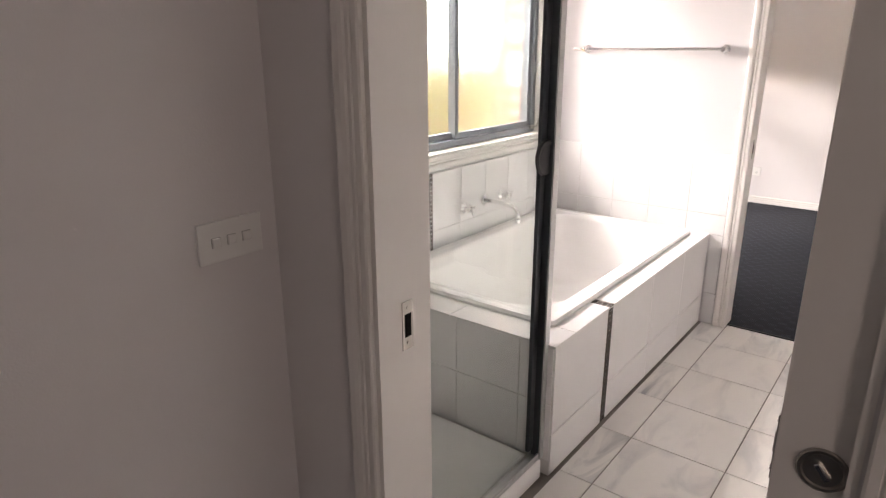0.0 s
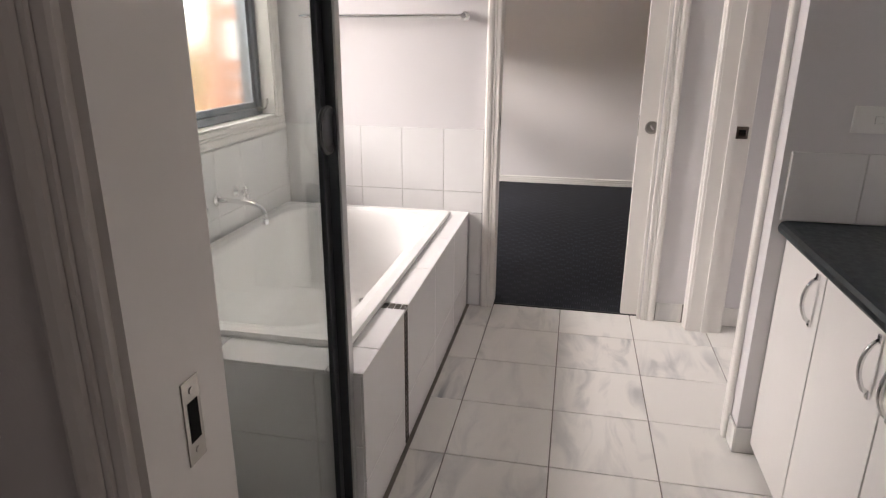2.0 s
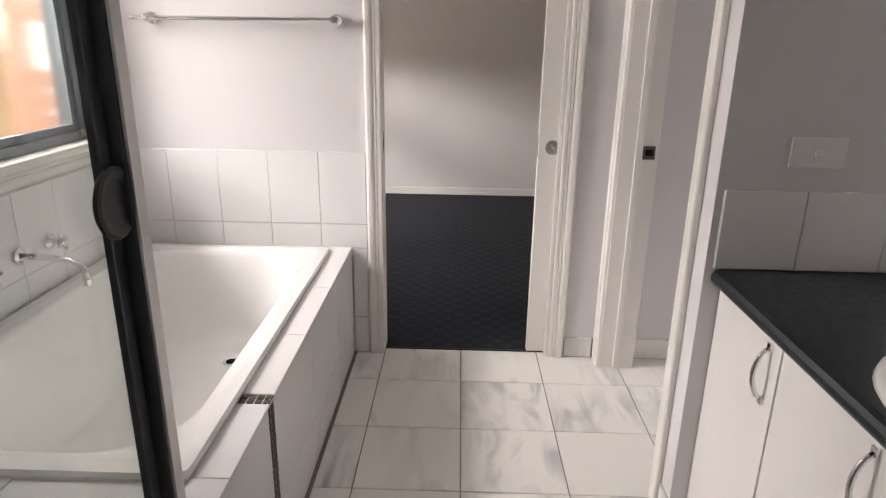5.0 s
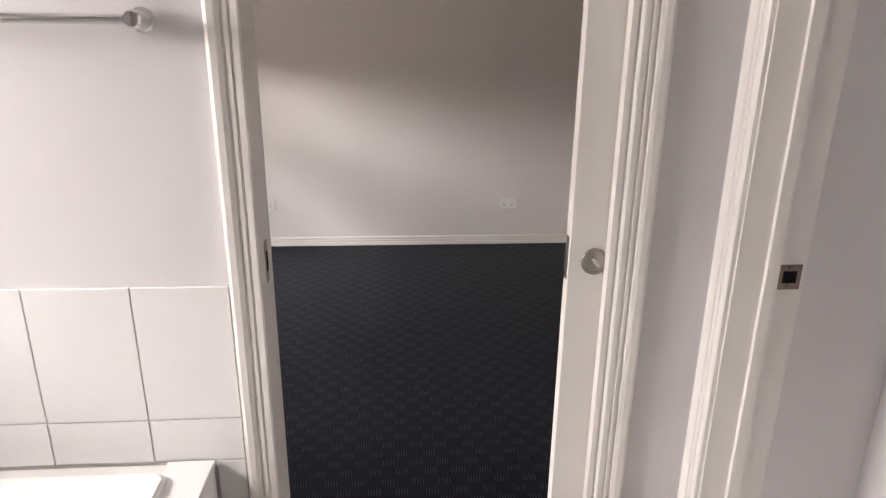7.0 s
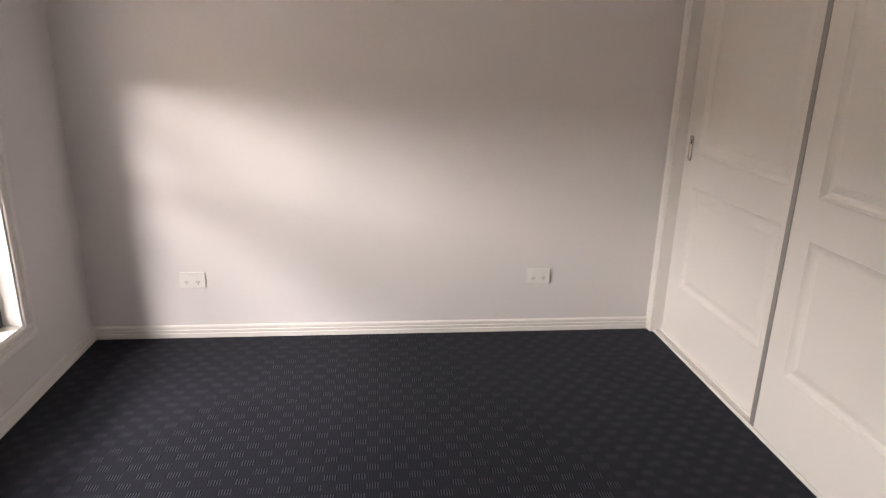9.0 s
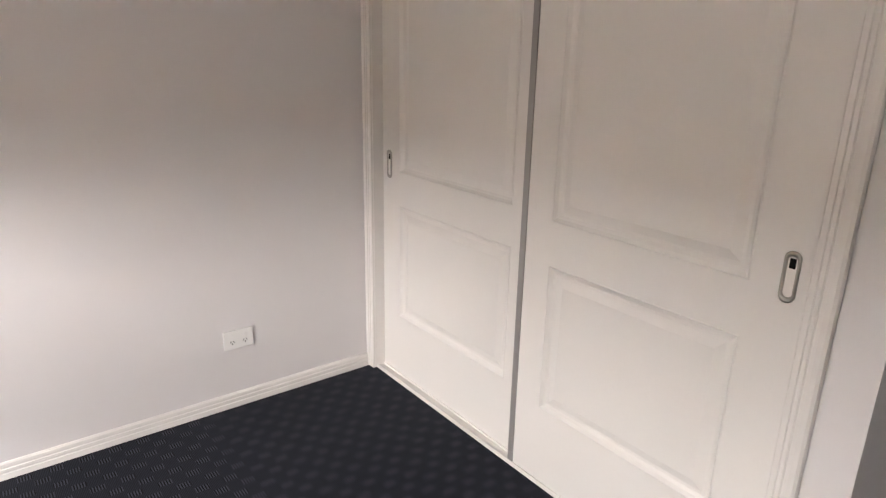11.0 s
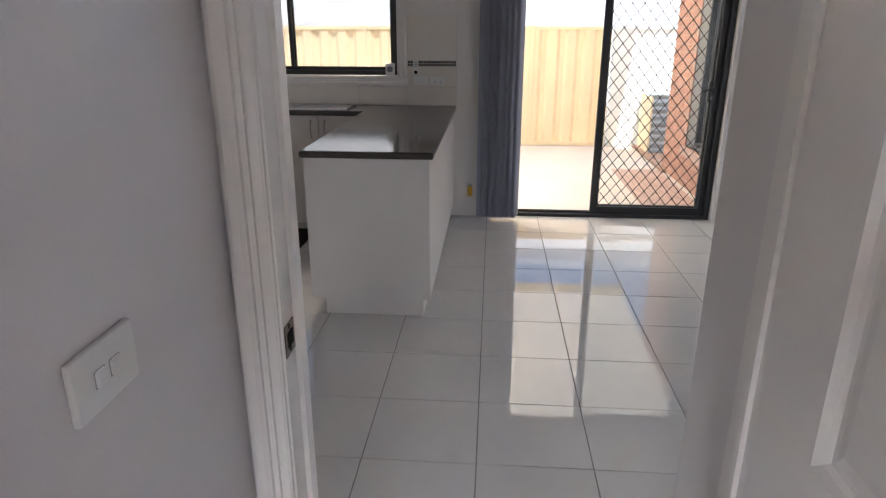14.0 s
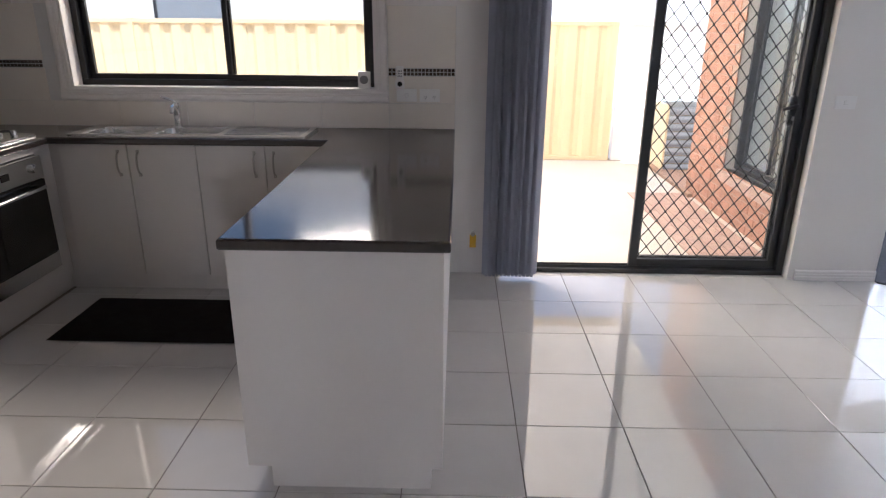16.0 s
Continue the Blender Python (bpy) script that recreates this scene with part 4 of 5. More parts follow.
for i in range(13):
    y = -0.14 + i * 0.0235
    bm = bmesh.new()
    n = 8
    rings = []
    for z in (0.035, 0.8, 1.5, 2.17):
        ring = []
        for k in range(n + 1):
            u = (k / n - 0.5) * 0.089
            ring.append(bm.verts.new((u * (0.85 if i % 2 else -0.35) - 0.016 * math.cos(u / 0.089 * math.pi) + 0.004 * math.sin(z * 2 + i), y + 0.008 * math.sin(i * 2.1) * (2.2 - z) / 2.2 + u * (0.42 if i % 2 else 0.7), z)))
        rings.append(ring)
    for s, q in zip(rings, rings[1:]):
        for k in range(n):
            bm.faces.new((s[k], s[k + 1], q[k + 1], q[k]))
    bmesh.ops.solidify(bm, geom=list(bm.faces), thickness=0.0012)
    slat = part("slat", bm, M_BLIND, vb)
    part("bottom_weight", box(bmesh.new(), -0.02, 0.02, y - 0.006, y + 0.012, 0.022, 0.04, 0.002), M_BLIND, slat)

lv = thing("vertical_blind", (8.5, -3.4, 0.0), "pale vertical blind hanging open across the living room window", "blind")
part("head_rail", box(bmesh.new(), -0.02, 0.02, -1.25, 1.25, 2.14, 2.17, 0.003), M_TRIM, lv)
for i in range(24):
    y = -1.2 + i * 0.104
    bm = box(bmesh.new(), -0.044, 0.044, -0.0006, 0.0006, 0.4, 2.14)
    bm.transform(pose(0, y, 0, 0, 0, 40))
    part("slat", bm, M_SHEER, lv)


# ---- bathroom things ----
bath_hob = thing("bath_surround", (-0.6, -0.87, 0), "white tiled bath surround with a dark mosaic strip", "bath surround")
BF, BN = -0.137, -1.742  # front face and near end
sur = part("surround_body", boxes((-0.18, BF - 0.008, BN + 0.008, -0.012, 0, 0.51), (-1.122, -0.18, BN + 0.008, BN + 0.12, 0, 0.51), (-0.25, -0.18, BN + 0.12, -0.012, 0.45, 0.51), (-1.122, -0.25, -0.07, -0.012, 0.45, 0.51), (-1.122, -1.08, BN + 0.12, -0.07, 0.45, 0.51)), M_GROUTW, bath_hob)
sur.matrix_parent_inverse = bath_hob.matrix_world.inverted()
tiles(bath_hob, "front_tile", (BF - 0.008, BN + 0.008, 0), (0, 1, 0), (0, 0, 1), [0.0, 0.425, 0.475, 0.91, 1.33, 1.722], [0.002, 0.17, 0.51], 0.003, 0.008, M_WTILE, lambda a, b: 0.43 < a < 0.47)
tiles(bath_hob, "end_tile", (-1.12, BN + 0.008, 0), (1, 0, 0), (0, 0, 1), [0.0, 0.28, 0.56, 0.84, 0.975], [0.06, 0.29, 0.51], 0.003, 0.008, M_WTILE)
tiles(bath_hob, "ledge_tile", (-0.245, BN, 0.52), (1, 0, 0), (0, 1, 0), [0.0, 0.108], [0.0, 0.15, 0.44, 0.485, 0.84, 1.24, 1.73], 0.003, 0.009, M_WTILE, lambda a, b: 0.45 < b < 0.48, lift=0.0)
tiles(bath_hob, "ledge_tile", (-1.12, BN, 0.52), (1, 0, 0), (0, 1, 0), [0.0, 0.2, 0.53, 0.875], [0.0, 0.15], 0.003, 0.009, M_WTILE, lift=0.0)
mosaic(bath_hob, "mosaic_strip", "dark brown glass mosaic strip", (BF - 0.007, BN + 0.437, 0.005), (0, 1, 0), (0, 0, 1), 2, 24)
mosaic(bath_hob, "mosaic_strip", "dark brown glass mosaic strip", (-0.245, BN + 0.442, 0.515), (1, 0, 0), (0, 1, 0), 5, 2)

tub = thing("bathtub", (-0.665, -0.845, 0.5), "white acrylic bathtub with a rounded inner rim", "bathtub")
bm = bmesh.new()
rings = []
for hx, hy, r, z, dx, dy in ((0.442, 0.765, 0.02, 0.012, 0, 0), (0.446, 0.770, 0.022, 0.03, 0, 0), (0.440, 0.764, 0.03, 0.040, 0, 0), (0.405, 0.730, 0.05, 0.041, 0, 0), (0.375, 0.700, 0.20, 0.036, 0, 0), (0.362, 0.685, 0.21, 0.015, 0, 0),
                           (0.345, 0.660, 0.22, -0.10, 0, 0), (0.320, 0.620, 0.22, -0.24, 0, 0.0), (0.285, 0.570, 0.20, -0.325, 0, 0.01), (0.22, 0.49, 0.18, -0.345, 0, 0.02), (0.05, 0.10, 0.04, -0.35, 0, 0.2)):
    rings.append(ring_rr(bm, dx, dy, hx, hy, r, z, 9))
loft(bm, rings)
for f in bm.faces:
    if min(v.co.z for v in f.verts) > 0.02 or max(v.co.z for v in f.verts) < 0.031 and min(v.co.z for v in f.verts) > 0.0:
        f.smooth = False
part("tub_shell", bm, M_ACRYLIC, tub)
part("waste", lathe(bmesh.new(), [(0.033, 0), (0.033, 0.003), (0.027, 0.005), (0.02, 0.003), (0.001, 0.003)], (0.09, 0.425, -0.347)), M_CHROME, tub, "round chrome waste")
# Black disc laid on the waste; its colour is the drain's shade.
part("drain_hole_shade", lathe(bmesh.new(), [(0.019, 0), (0.019, 0.0012), (0.001, 0.0014)], (0.09, 0.425, -0.3435)), M_HOLESHADE_BLACK, tub, "black disc standing for the shaded drain opening")


def cross_tap(at):
    t = thing("bath_tap", at, "chrome wall tap with a cross handle", "tap", "bath taps")
    part("flange", lathe(bmesh.new(), [(0.028, 0), (0.028, 0.004), (0.018, 0.012), (0.012, 0.016)], (0, 0, 0), "x"), M_CHROME, t)
    part("body", lathe(bmesh.new(), [(0.011, 0.012), (0.012, 0.035), (0.015, 0.042), (0.015, 0.058), (0.008, 0.066)], (0, 0, 0), "x"), M_CHROME, t)
    h = bmesh.new()
    for a in (20, 110, 200, 290):
        c, s = math.cos(radians(a)), math.sin(radians(a))
        tube(h, [(0.05, 0.008 * c, 0.008 * s), (0.05, 0.032 * c, 0.032 * s)], 0.0055, 8)
    part("cross_handle", h, M_CHROME, t)
    return t


cross_tap((BX + 0.012, -0.935, 0.695))
cross_tap((BX + 0.012, -0.585, 0.705))
sp = thing("bath_spout", (BX + 0.012, -0.75, 0.705), "chrome curved wall bath spout", "spout")
part("flange", lathe(bmesh.new(), [(0.027, 0), (0.027, 0.005), (0.017, 0.012)], (0, 0, 0), "x"), M_CHROME, sp)
bm = tube(bmesh.new(), [(0.005, 0, 0), (0.10, -0.012, 0.002), (0.19, -0.03, 0.0), (0.225, -0.037, -0.012), (0.24, -0.04, -0.035), (0.242, -0.04, -0.065)], 0.0105, 14)
for f in bm.faces:
    f.smooth = True
part("spout_pipe", bm, M_CHROME, sp)
part("aerator", cyl(bmesh.new(), (0.242, -0.04, -0.06), (0.242, -0.04, -0.08), 0.0125), M_CHROME, sp)

tr = thing("towel_rail", (-0.56, -0.055, 1.468), "chrome single towel rail on the bathroom wall", "towel rail")
part("rail", tube(bmesh.new(), [(-0.43, 0, 0.004), (0.375, 0, 0.004)], 0.0095, 16), M_CHROME, tr)
for x in (-0.36, 0.385):
    part("bracket", lathe(bmesh.new(), [(0.0005, -0.002), (0.013, -0.001), (0.0165, 0.004), (0.0165, 0.03), (0.018, 0.048), (0.023, 0.052), (0.023, 0.0555)], (x, -0.012, 0.004), "y"), M_CHROME, tr)

wt = structure("wall_tiling_bathroom", boxes((BX + 0.001, -0.115, -0.004, 0.0, 0.5, 0.942)), M_GROUTW, "white glazed wall tiles above the bath", "wall tiles")
tiles(wt, "wall_tile", (0, -0.004, 0), (1, 0, 0), (0, 0, 1), [BX + 0.008, -0.93, -0.712, -0.493, -0.274, -0.07], [0.515, 0.625, 0.945], 0.003, 0.006, M_WTILE)
tiles(wt, "wall_tile", (0, -0.004, 0), (1, 0, 0), (0, 0, 1), [-0.137, -0.07], [0.0, 0.18, 0.515], 0.003, 0.006, M_WTILE)
wt2 = structure("wall_tiling_bath_side", boxes((BX, BX + 0.004, -2.505, 0.0, 0.0, 0.915)), M_GROUTW, "white glazed wall tiles beside the bath", "wall tiles")
tiles(wt2, "wall_tile", (BX + 0.004, 0, 0), (0, 1, 0), (0, 0, 1), [-1.73, -1.44, -1.222, -1.178, -0.95, -0.73, -0.51, -0.29, -0.07, -0.006], [0.515, 0.625, 0.912], 0.002, 0.006, M_WTILE, lambda a, b: -1.22 < a < -1.18)
tiles(wt2, "shower_tile", (BX + 0.004, 0, 0), (0, 1, 0), (0, 0, 1), [-2.5, -2.24, -1.98, -1.746], [0.06, 0.29, 0.6, 0.912], 0.003, 0.006, M_WTILE)
mosaic(wt2, "mosaic_strip", "dark brown glass mosaic strip", (BX + 0.006, -1.2215, 0.53), (0, 1, 0), (0, 0, 1), 2, 18)

# shower
st = thing("shower_tray", (-0.64, -2.13, 0), "white shower tray with a raised rim", "shower tray")
bm = bmesh.new()
loft(bm, [ring_rr(bm, 0, 0, hx, hy, r, z) for hx, hy, r, z in ((0.475, 0.375, 0.005, 0.0), (0.475, 0.375, 0.005, 0.07), (0.465, 0.365, 0.01, 0.075), (0.44, 0.34, 0.03, 0.075), (0.42, 0.32, 0.05, 0.05), (0.08, 0.08, 0.05, 0.042))])
part("tray", bm, M_ACRYLIC, st)
part("waste", lathe(bmesh.new(), [(0.04, 0), (0.04, 0.003), (0.03, 0.005), (0.001, 0.004)], (0, 0, 0.042)), M_CHROME, st)
ss = thing("shower_screen", (-0.19, -1.745, 0), "framed glass shower screen with a dark closing post", "shower screen")
part("closing_post", boxes((-0.016, 0.016, -0.02, 0.002, 0.075, 1.95), (-0.02, -0.006, -0.05, -0.02, 0.11, 1.93), bevel=0.002), M_ALU, ss)
part("wall_channel", box(bmesh.new(), 0.0165, 0.0225, -0.016, 0.014, 0.075, 1.95, 0.001), M_SILVER, ss)
part("bottom_track", boxes((-0.02, 0.02, -0.76, -0.02, 0.075, 0.087), (-0.018, -0.012, -0.745, -0.02, 0.087, 0.1), (0.012, 0.018, -0.745, -0.02, 0.087, 0.1), bevel=0.001), M_SILVER, ss)
part("top_track", box(bmesh.new(), -0.02, 0.02, -0.745, -0.02, 1.92, 1.95, 0.002), M_ALU, ss)
part("far_jamb", box(bmesh.new(), -0.016, 0.016, -0.745, -0.72, 0.1, 1.92, 0.002), M_SILVER, ss)
pane = part("glass_panel", box(bmesh.new(), -0.016, -0.010, -0.72, -0.05, 0.1, 1.92), M_SHOWER, ss)
pane.visible_shadow = False
bm = lathe(bmesh.new(), [(0.052, 0), (0.055, 0.003), (0.055, 0.009), (0.050, 0.012), (0.036, 0.008), (0.001, 0.007)], (0.0, -0.045, 1.165), "x", 36)
part("round_handle", bm, M_BLACK, ss, "round black plastic finger pull")

# vanity
va = thing("vanity_cabinet", (1.03, -1.8, 0), "white vanity cabinet with curved chrome handles", "vanity cabinet")
V0, V1 = -1.102, -2.495
part("carcass", boxes((0.022, 0.425, V1 + 1.8, V0 + 1.8, 0.1, 0.80), (0.06, 0.425, V1 + 1.8, V0 + 1.8, 0.0, 0.1)), M_VANITY, va)


def bow_handle(parent, at, ln=0.13, depth=0.028, m=M_CHROME, axis="x", name="handle"):
    """An arched bar handle standing off a face; axis: the way it stands off."""
    x, y, z = at
    pts = []
    for k in range(11):
        u = k / 10
        o = depth * math.sin(math.pi * u) ** 0.55
        pts.append((x - o, y, z + (u - 0.5) * ln) if axis == "x" else (x, y - o, z + (u - 0.5) * ln))
    bm = tube(bmesh.new(), pts, 0.0055, 10)
    for f in bm.faces:
        f.smooth = True
    for s in (-0.5, 0.5):
        if axis == "x":
            box(bm, x - 0.008, x, y - 0.008, y + 0.008, z + s * ln - 0.009, z + s * ln + 0.009, 0.002)
        else:
            box(bm, x - 0.008, x + 0.008, y - 0.008, y, z + s * ln - 0.009, z + s * ln + 0.009, 0.002)
    return part(name, bm, m, parent, "curved chrome bow handle")


for k, (a, b, hy) in enumerate(((V0, -1.453, -1.408), (-1.457, -1.841, -1.787), (-1.845, -2.235, -1.888), (-2.239, V1, -2.29))):
    d = part("cabinet_door", box(bmesh.new(), 0.003, 0.02, b + 1.8 + 0.002, a + 1.8 - 0.001, 0.045, 0.795, 0.002), M_VANITY, va)
    bow_handle(d, (0.003, hy + 1.8, 0.70), 0.135, 0.032)
vt = thing("bathroom_counter", (1.23, -1.8, 0.8), "dark green-black laminate counter over the vanity cabinet", "counter")
bm = bmesh.new()
extrude(bm, [(0.222, 0.0), (-0.215, 0.0), (-0.222, 0.004), (-0.226, 0.012), (-0.226, 0.024), (-0.22, 0.035), (-0.208, 0.04), (0.222, 0.04)], frame_m((0, V1 + 1.8, 0), (1, 0, 0), (0, 0, 1)) @ Matrix.Translation((0, 0, -(V0 - V1))), V0 - V1)
part("top", bm, M_TOPV, vt)
bs = thing("wash_basin", (1.235, -1.845, 0.84), "white oval drop-in wash basin", "basin")
bm = bmesh.new()
n = 40
rings = []
for rx, ry, z in ((0.205, 0.255, 0.0), (0.212, 0.264, 0.010), (0.208, 0.259, 0.024), (0.195, 0.245, 0.03), (0.176, 0.226, 0.026), (0.160, 0.208, 0.012), (0.13, 0.165, 0.005), (0.08, 0.1, 0.003), (0.02, 0.025, 0.002)):
    rings.append([bm.verts.new((rx * math.cos(k * math.tau / n), ry * math.sin(k * math.tau / n), z)) for k in range(n)])
loft(bm, rings)
part("bowl", bm, M_ACRYLIC, bs)
wt3 = structure("wall_tiling_vanity", boxes((1.005, BX1, -1.104, -1.1, 0.842, 1.05)), M_GROUTW, "white tiled splashback over the vanity", "wall tiles")
tiles(wt3, "splashback_tile", (0, -1.104, 0), (1, 0, 0), (0, 0, 1), [1.005, 1.213, 1.43, BX1 - 0.008], [0.842, 1.055], 0.003, 0.006, M_WTILE)
wt4 = structure("wall_tiling_vanity_side", boxes((BX1 - 0.004, BX1, V1, -1.108, 0.842, 1.05)), M_GROUTW, "white tiled splashback along the vanity wall", "wall tiles")
tiles(wt4, "splashback_tile", (BX1 - 0.004, 0, 0), (0, -1, 0), (0, 0, 1), [1.112, 1.31, 1.51, 1.71, 1.91, 2.11, 2.31, 2.49], [0.842, 1.055], 0.003, 0.006, M_WTILE)
mc = thing("mirror_cabinet", (BX1, -1.85, 1.0), "dark-edged mirror on the vanity wall", "mirror")
M_MIRROR = mat("mirror", (0.9, 0.9, 0.9), 0.01, metal=1.0, var=0.0, bump=0.0)
part("glass", box(bmesh.new(), -0.006, -0.001, -0.55, 0.68, 0.075, 0.95, 0.001), M_MIRROR, mc)

# marble skirting tiles
sk = structure("skirting_tiles", boxes((0.835, 0.983, -0.004, 0.0, 0, 0.098), (1.147, BX1, -0.004, 0.0, 0, 0.098), (0.981, 0.985, -1.1, -1.023, 0, 0.098), (0.985, 1.05, -1.104, -1.1, 0, 0.098)), M_GROUTB, "marbled tile skirting of the bathroom", "skirting")
tiles(sk, "skirting_tile", (0, -0.004, 0), (1, 0, 0), (0, 0, 1), [0.836, 0.964], [0.002, 0.1], 0.002, 0.006, M_FLOORB)
tiles(sk, "skirting_tile", (0, -0.004, 0), (1, 0, 0), (0, 0, 1), [1.157, 1.455], [0.002, 0.1], 0.002, 0.006, M_FLOORB)
tiles(sk, "skirting_tile", (0.981, 0, 0), (0, -1, 0), (0, 0, 1), [1.024, 1.11], [0.002, 0.1], 0.002, 0.006, M_FLOORB)
tiles(sk, "skirting_tile", (0, -1.104, 0), (1, 0, 0), (0, 0, 1), [0.977, 1.05], [0.002, 0.1], 0.002, 0.006, M_FLOORB)


# ---- kitchen things ----
CT, CB = 0.915, 0.88  # worktop top and underside
PX0, PY0, PY1 = 4.52, 1.04, 1.722  # peninsula end and sides


def worktop():
    """One continuous U-shaped laminate top with rounded front edges."""
    top = thing("worktop", (5.6, 2.4, CB), "dark brown speckled laminate worktop, polished by window light", "worktop")
    FX, FY = 6.17, 3.24
    outline = [(PX0, PY0), (KX - 0.002, PY0), (KX - 0.002, 3.895), (4.3, 3.895), (4.3, FY), (FX, FY), (FX, PY1), (PX0, PY1)]
    bm = bmesh.new()
    n = len(outline)

    def inset(d):
        out = []
        for i in range(n):
            p0, p1, p2 = (Vector(outline[j % n]) for j in (i - 1, i, i + 1))
            e1, e2 = (p1 - p0).normalized(), (p2 - p1).normalized()
            n1, n2 = Vector((-e1.y, e1.x)), Vector((-e2.y, e2.x))
            out.append(p1 + d * (n1 + n2))
        return out

    h = CT - CB
    rings = []
    for d, z in ((0.004, 0.0), (0.0, 0.005), (0.0, h - 0.008), (0.003, h - 0.002), (0.008, h)):
        rings.append([bm.verts.new((p.x - 5.6, p.y - 2.4, z)) for p in inset(d)])
    for s, t in zip(rings, rings[1:]):
        for k in range(n):
            bm.faces.new((s[k], s[(k + 1) % n], t[(k + 1) % n], t[k]))
    part("rounded_edge", bm, M_TOP, top)
    bm = bmesh.new()
    # top and underside as strips round the sink cut-out
    sx0, sx1, sy0, sy1 = 6.235, 6.485, 2.34, 3.08
    for z, d in ((h, 0.008), (0.0, 0.004)):
        a, b, c, e = PX0 + d, KX - 0.002 - d, PY0 + d, 3.895 - d
        for x0, x1, y0, y1 in ((a, b, c, PY1 - d), (FX + d, b, PY1 - d, sy0), (FX + d, sx0, sy0, sy1), (sx1, b, sy0, sy1), (FX + d, b, sy1, FY + d), (4.3 + d, b, FY + d, e)):
            bm.faces.new([bm.verts.new((x - 5.6, y - 2.4, z)) for x, y in ((x0, y0), (x1, y0), (x1, y1), (x0, y1))])
    part("top", bm, M_TOP, top)
    return top


worktop()

pen = thing("peninsula_cabinet", (5.3, 1.38, 0), "white laminate peninsula cabinet with a recessed plinth", "cabinet")
part("end_panel", box(bmesh.new(), PX0 + 0.025 - 5.3, PX0 + 0.043 - 5.3, PY0 + 0.02 - 1.38, PY1 - 0.012 - 1.38, 0.105, CB, 0.001), M_LAMINATE, pen)
part("back_panel", box(bmesh.new(), PX0 + 0.0435 - 5.3, KX - 0.003 - 5.3, PY0 + 0.02 - 1.38, PY0 + 0.038 - 1.38, 0.105, CB, 0.001), M_LAMINATE, pen)
part("carcass", box(bmesh.new(), PX0 + 0.0435 - 5.3, 6.2 - 5.3, PY0 + 0.0385 - 1.38, PY1 - 0.035 - 1.38, 0.105, CB), M_LAMINATE, pen)
part("plinth", box(bmesh.new(), PX0 + 0.055 - 5.3, KX - 0.003 - 5.3, PY0 + 0.06 - 1.38, PY1 - 0.08 - 1.38, 0.0, 0.1045), M_LAMINATE, pen)
for k in range(4):
    a = PX0 + 0.05 + k * 0.405
    part("cabinet_door", box(bmesh.new(), a - 5.3, a + 0.4 - 5.3, PY1 - 0.0345 - 1.38, PY1 - 0.0165 - 1.38, 0.108, CB - 0.006, 0.002), M_LAMINATE, pen)

su = thing("sink_cabinet", (6.4, 2.5, 0), "white laminate base cabinets under the sink with bow handles", "cabinet")
part("carcass", box(bmesh.new(), 6.235 - 6.4, KX - 0.003 - 6.4, PY1 - 0.03 - 2.5, 3.895 - 2.5, 0.105, CB), M_LAMINATE, su)
part("plinth", box(bmesh.new(), 6.275 - 6.4, 6.4 - 6.4, PY1 - 0.03 - 2.5, 3.4 - 2.5, 0.0, 0.1045), M_LAMINATE, su)
for a, b, hy in ((3.215, 2.836, 2.885), (2.833, 2.456, 2.775), (2.453, 2.076, 2.132), (2.073, 1.71, 2.025)):
    d = part("cabinet_door", box(bmesh.new(), 6.215 - 6.4, 6.234 - 6.4, b - 2.5 + 0.002, a - 2.5 - 0.002, 0.108, CB - 0.008, 0.002), M_LAMINATE, su)
    bow_handle(d, (6.215 - 6.4, hy - 2.5, 0.77), 0.13, 0.03, M_NICKEL)

oc = thing("oven_cabinet", (5.4, 3.55, 0), "white laminate cabinet housing the oven", "cabinet")
part("carcass", boxes((6.1 - 5.4, 6.232 - 5.4, 3.275 - 3.55, 3.895 - 3.55, 0.105, CB), (4.32 - 5.4, 5.49 - 5.4, 3.275 - 3.55, 3.895 - 3.55, 0.105, CB), (5.49 - 5.4, 6.1 - 5.4, 3.275 - 3.55, 3.895 - 3.55, 0.105, 0.205), (5.49 - 5.4, 6.1 - 5.4, 3.275 - 3.55, 3.895 - 3.55, 0.84, CB)), M_LAMINATE, oc)
part("plinth", box(bmesh.new(), 4.32 - 5.4, 6.274 - 5.4, 3.32 - 3.55, 3.4 - 3.55, 0, 0.1045), M_LAMINATE, oc)
for a in (4.33, 4.915):
    d = part("cabinet_door", box(bmesh.new(), a - 5.4, a + 0.57 - 5.4, 3.256 - 3.55, 3.2745 - 3.55, 0.108, CB - 0.008, 0.002), M_LAMINATE, oc)
    bow_handle(d, (a + 0.05 - 5.4, 3.256 - 3.55, 0.77), 0.13, 0.03, M_NICKEL, "y")
ov = thing("oven", (5.795, 3.26, 0.21), "black glass built-in oven with a stainless control panel", "oven")
part("body", box(bmesh.new(), -0.3, 0.3, 0.0, 0.55, 0.0, 0.625), M_BLACK, ov)
part("control_panel", box(bmesh.new(), -0.298, 0.298, -0.02, -0.0005, 0.505, 0.625, 0.003), M_STEEL, ov)
part("display", box(bmesh.new(), -0.03, 0.03, -0.0225, -0.0205, 0.55, 0.585, 0.001), M_OVENGLASS, ov)
for x in (-0.22, 0.22):
    part("dial", lathe(bmesh.new(), [(0.024, 0), (0.022, -0.018), (0.012, -0.022), (0.001, -0.022)][::-1], (x, -0.0205, 0.567), "y"), M_STEEL, ov)
dr = part("oven_door", box(bmesh.new(), -0.298, 0.298, -0.02, -0.0005, 0.09, 0.5, 0.004), M_OVENGLASS, ov)
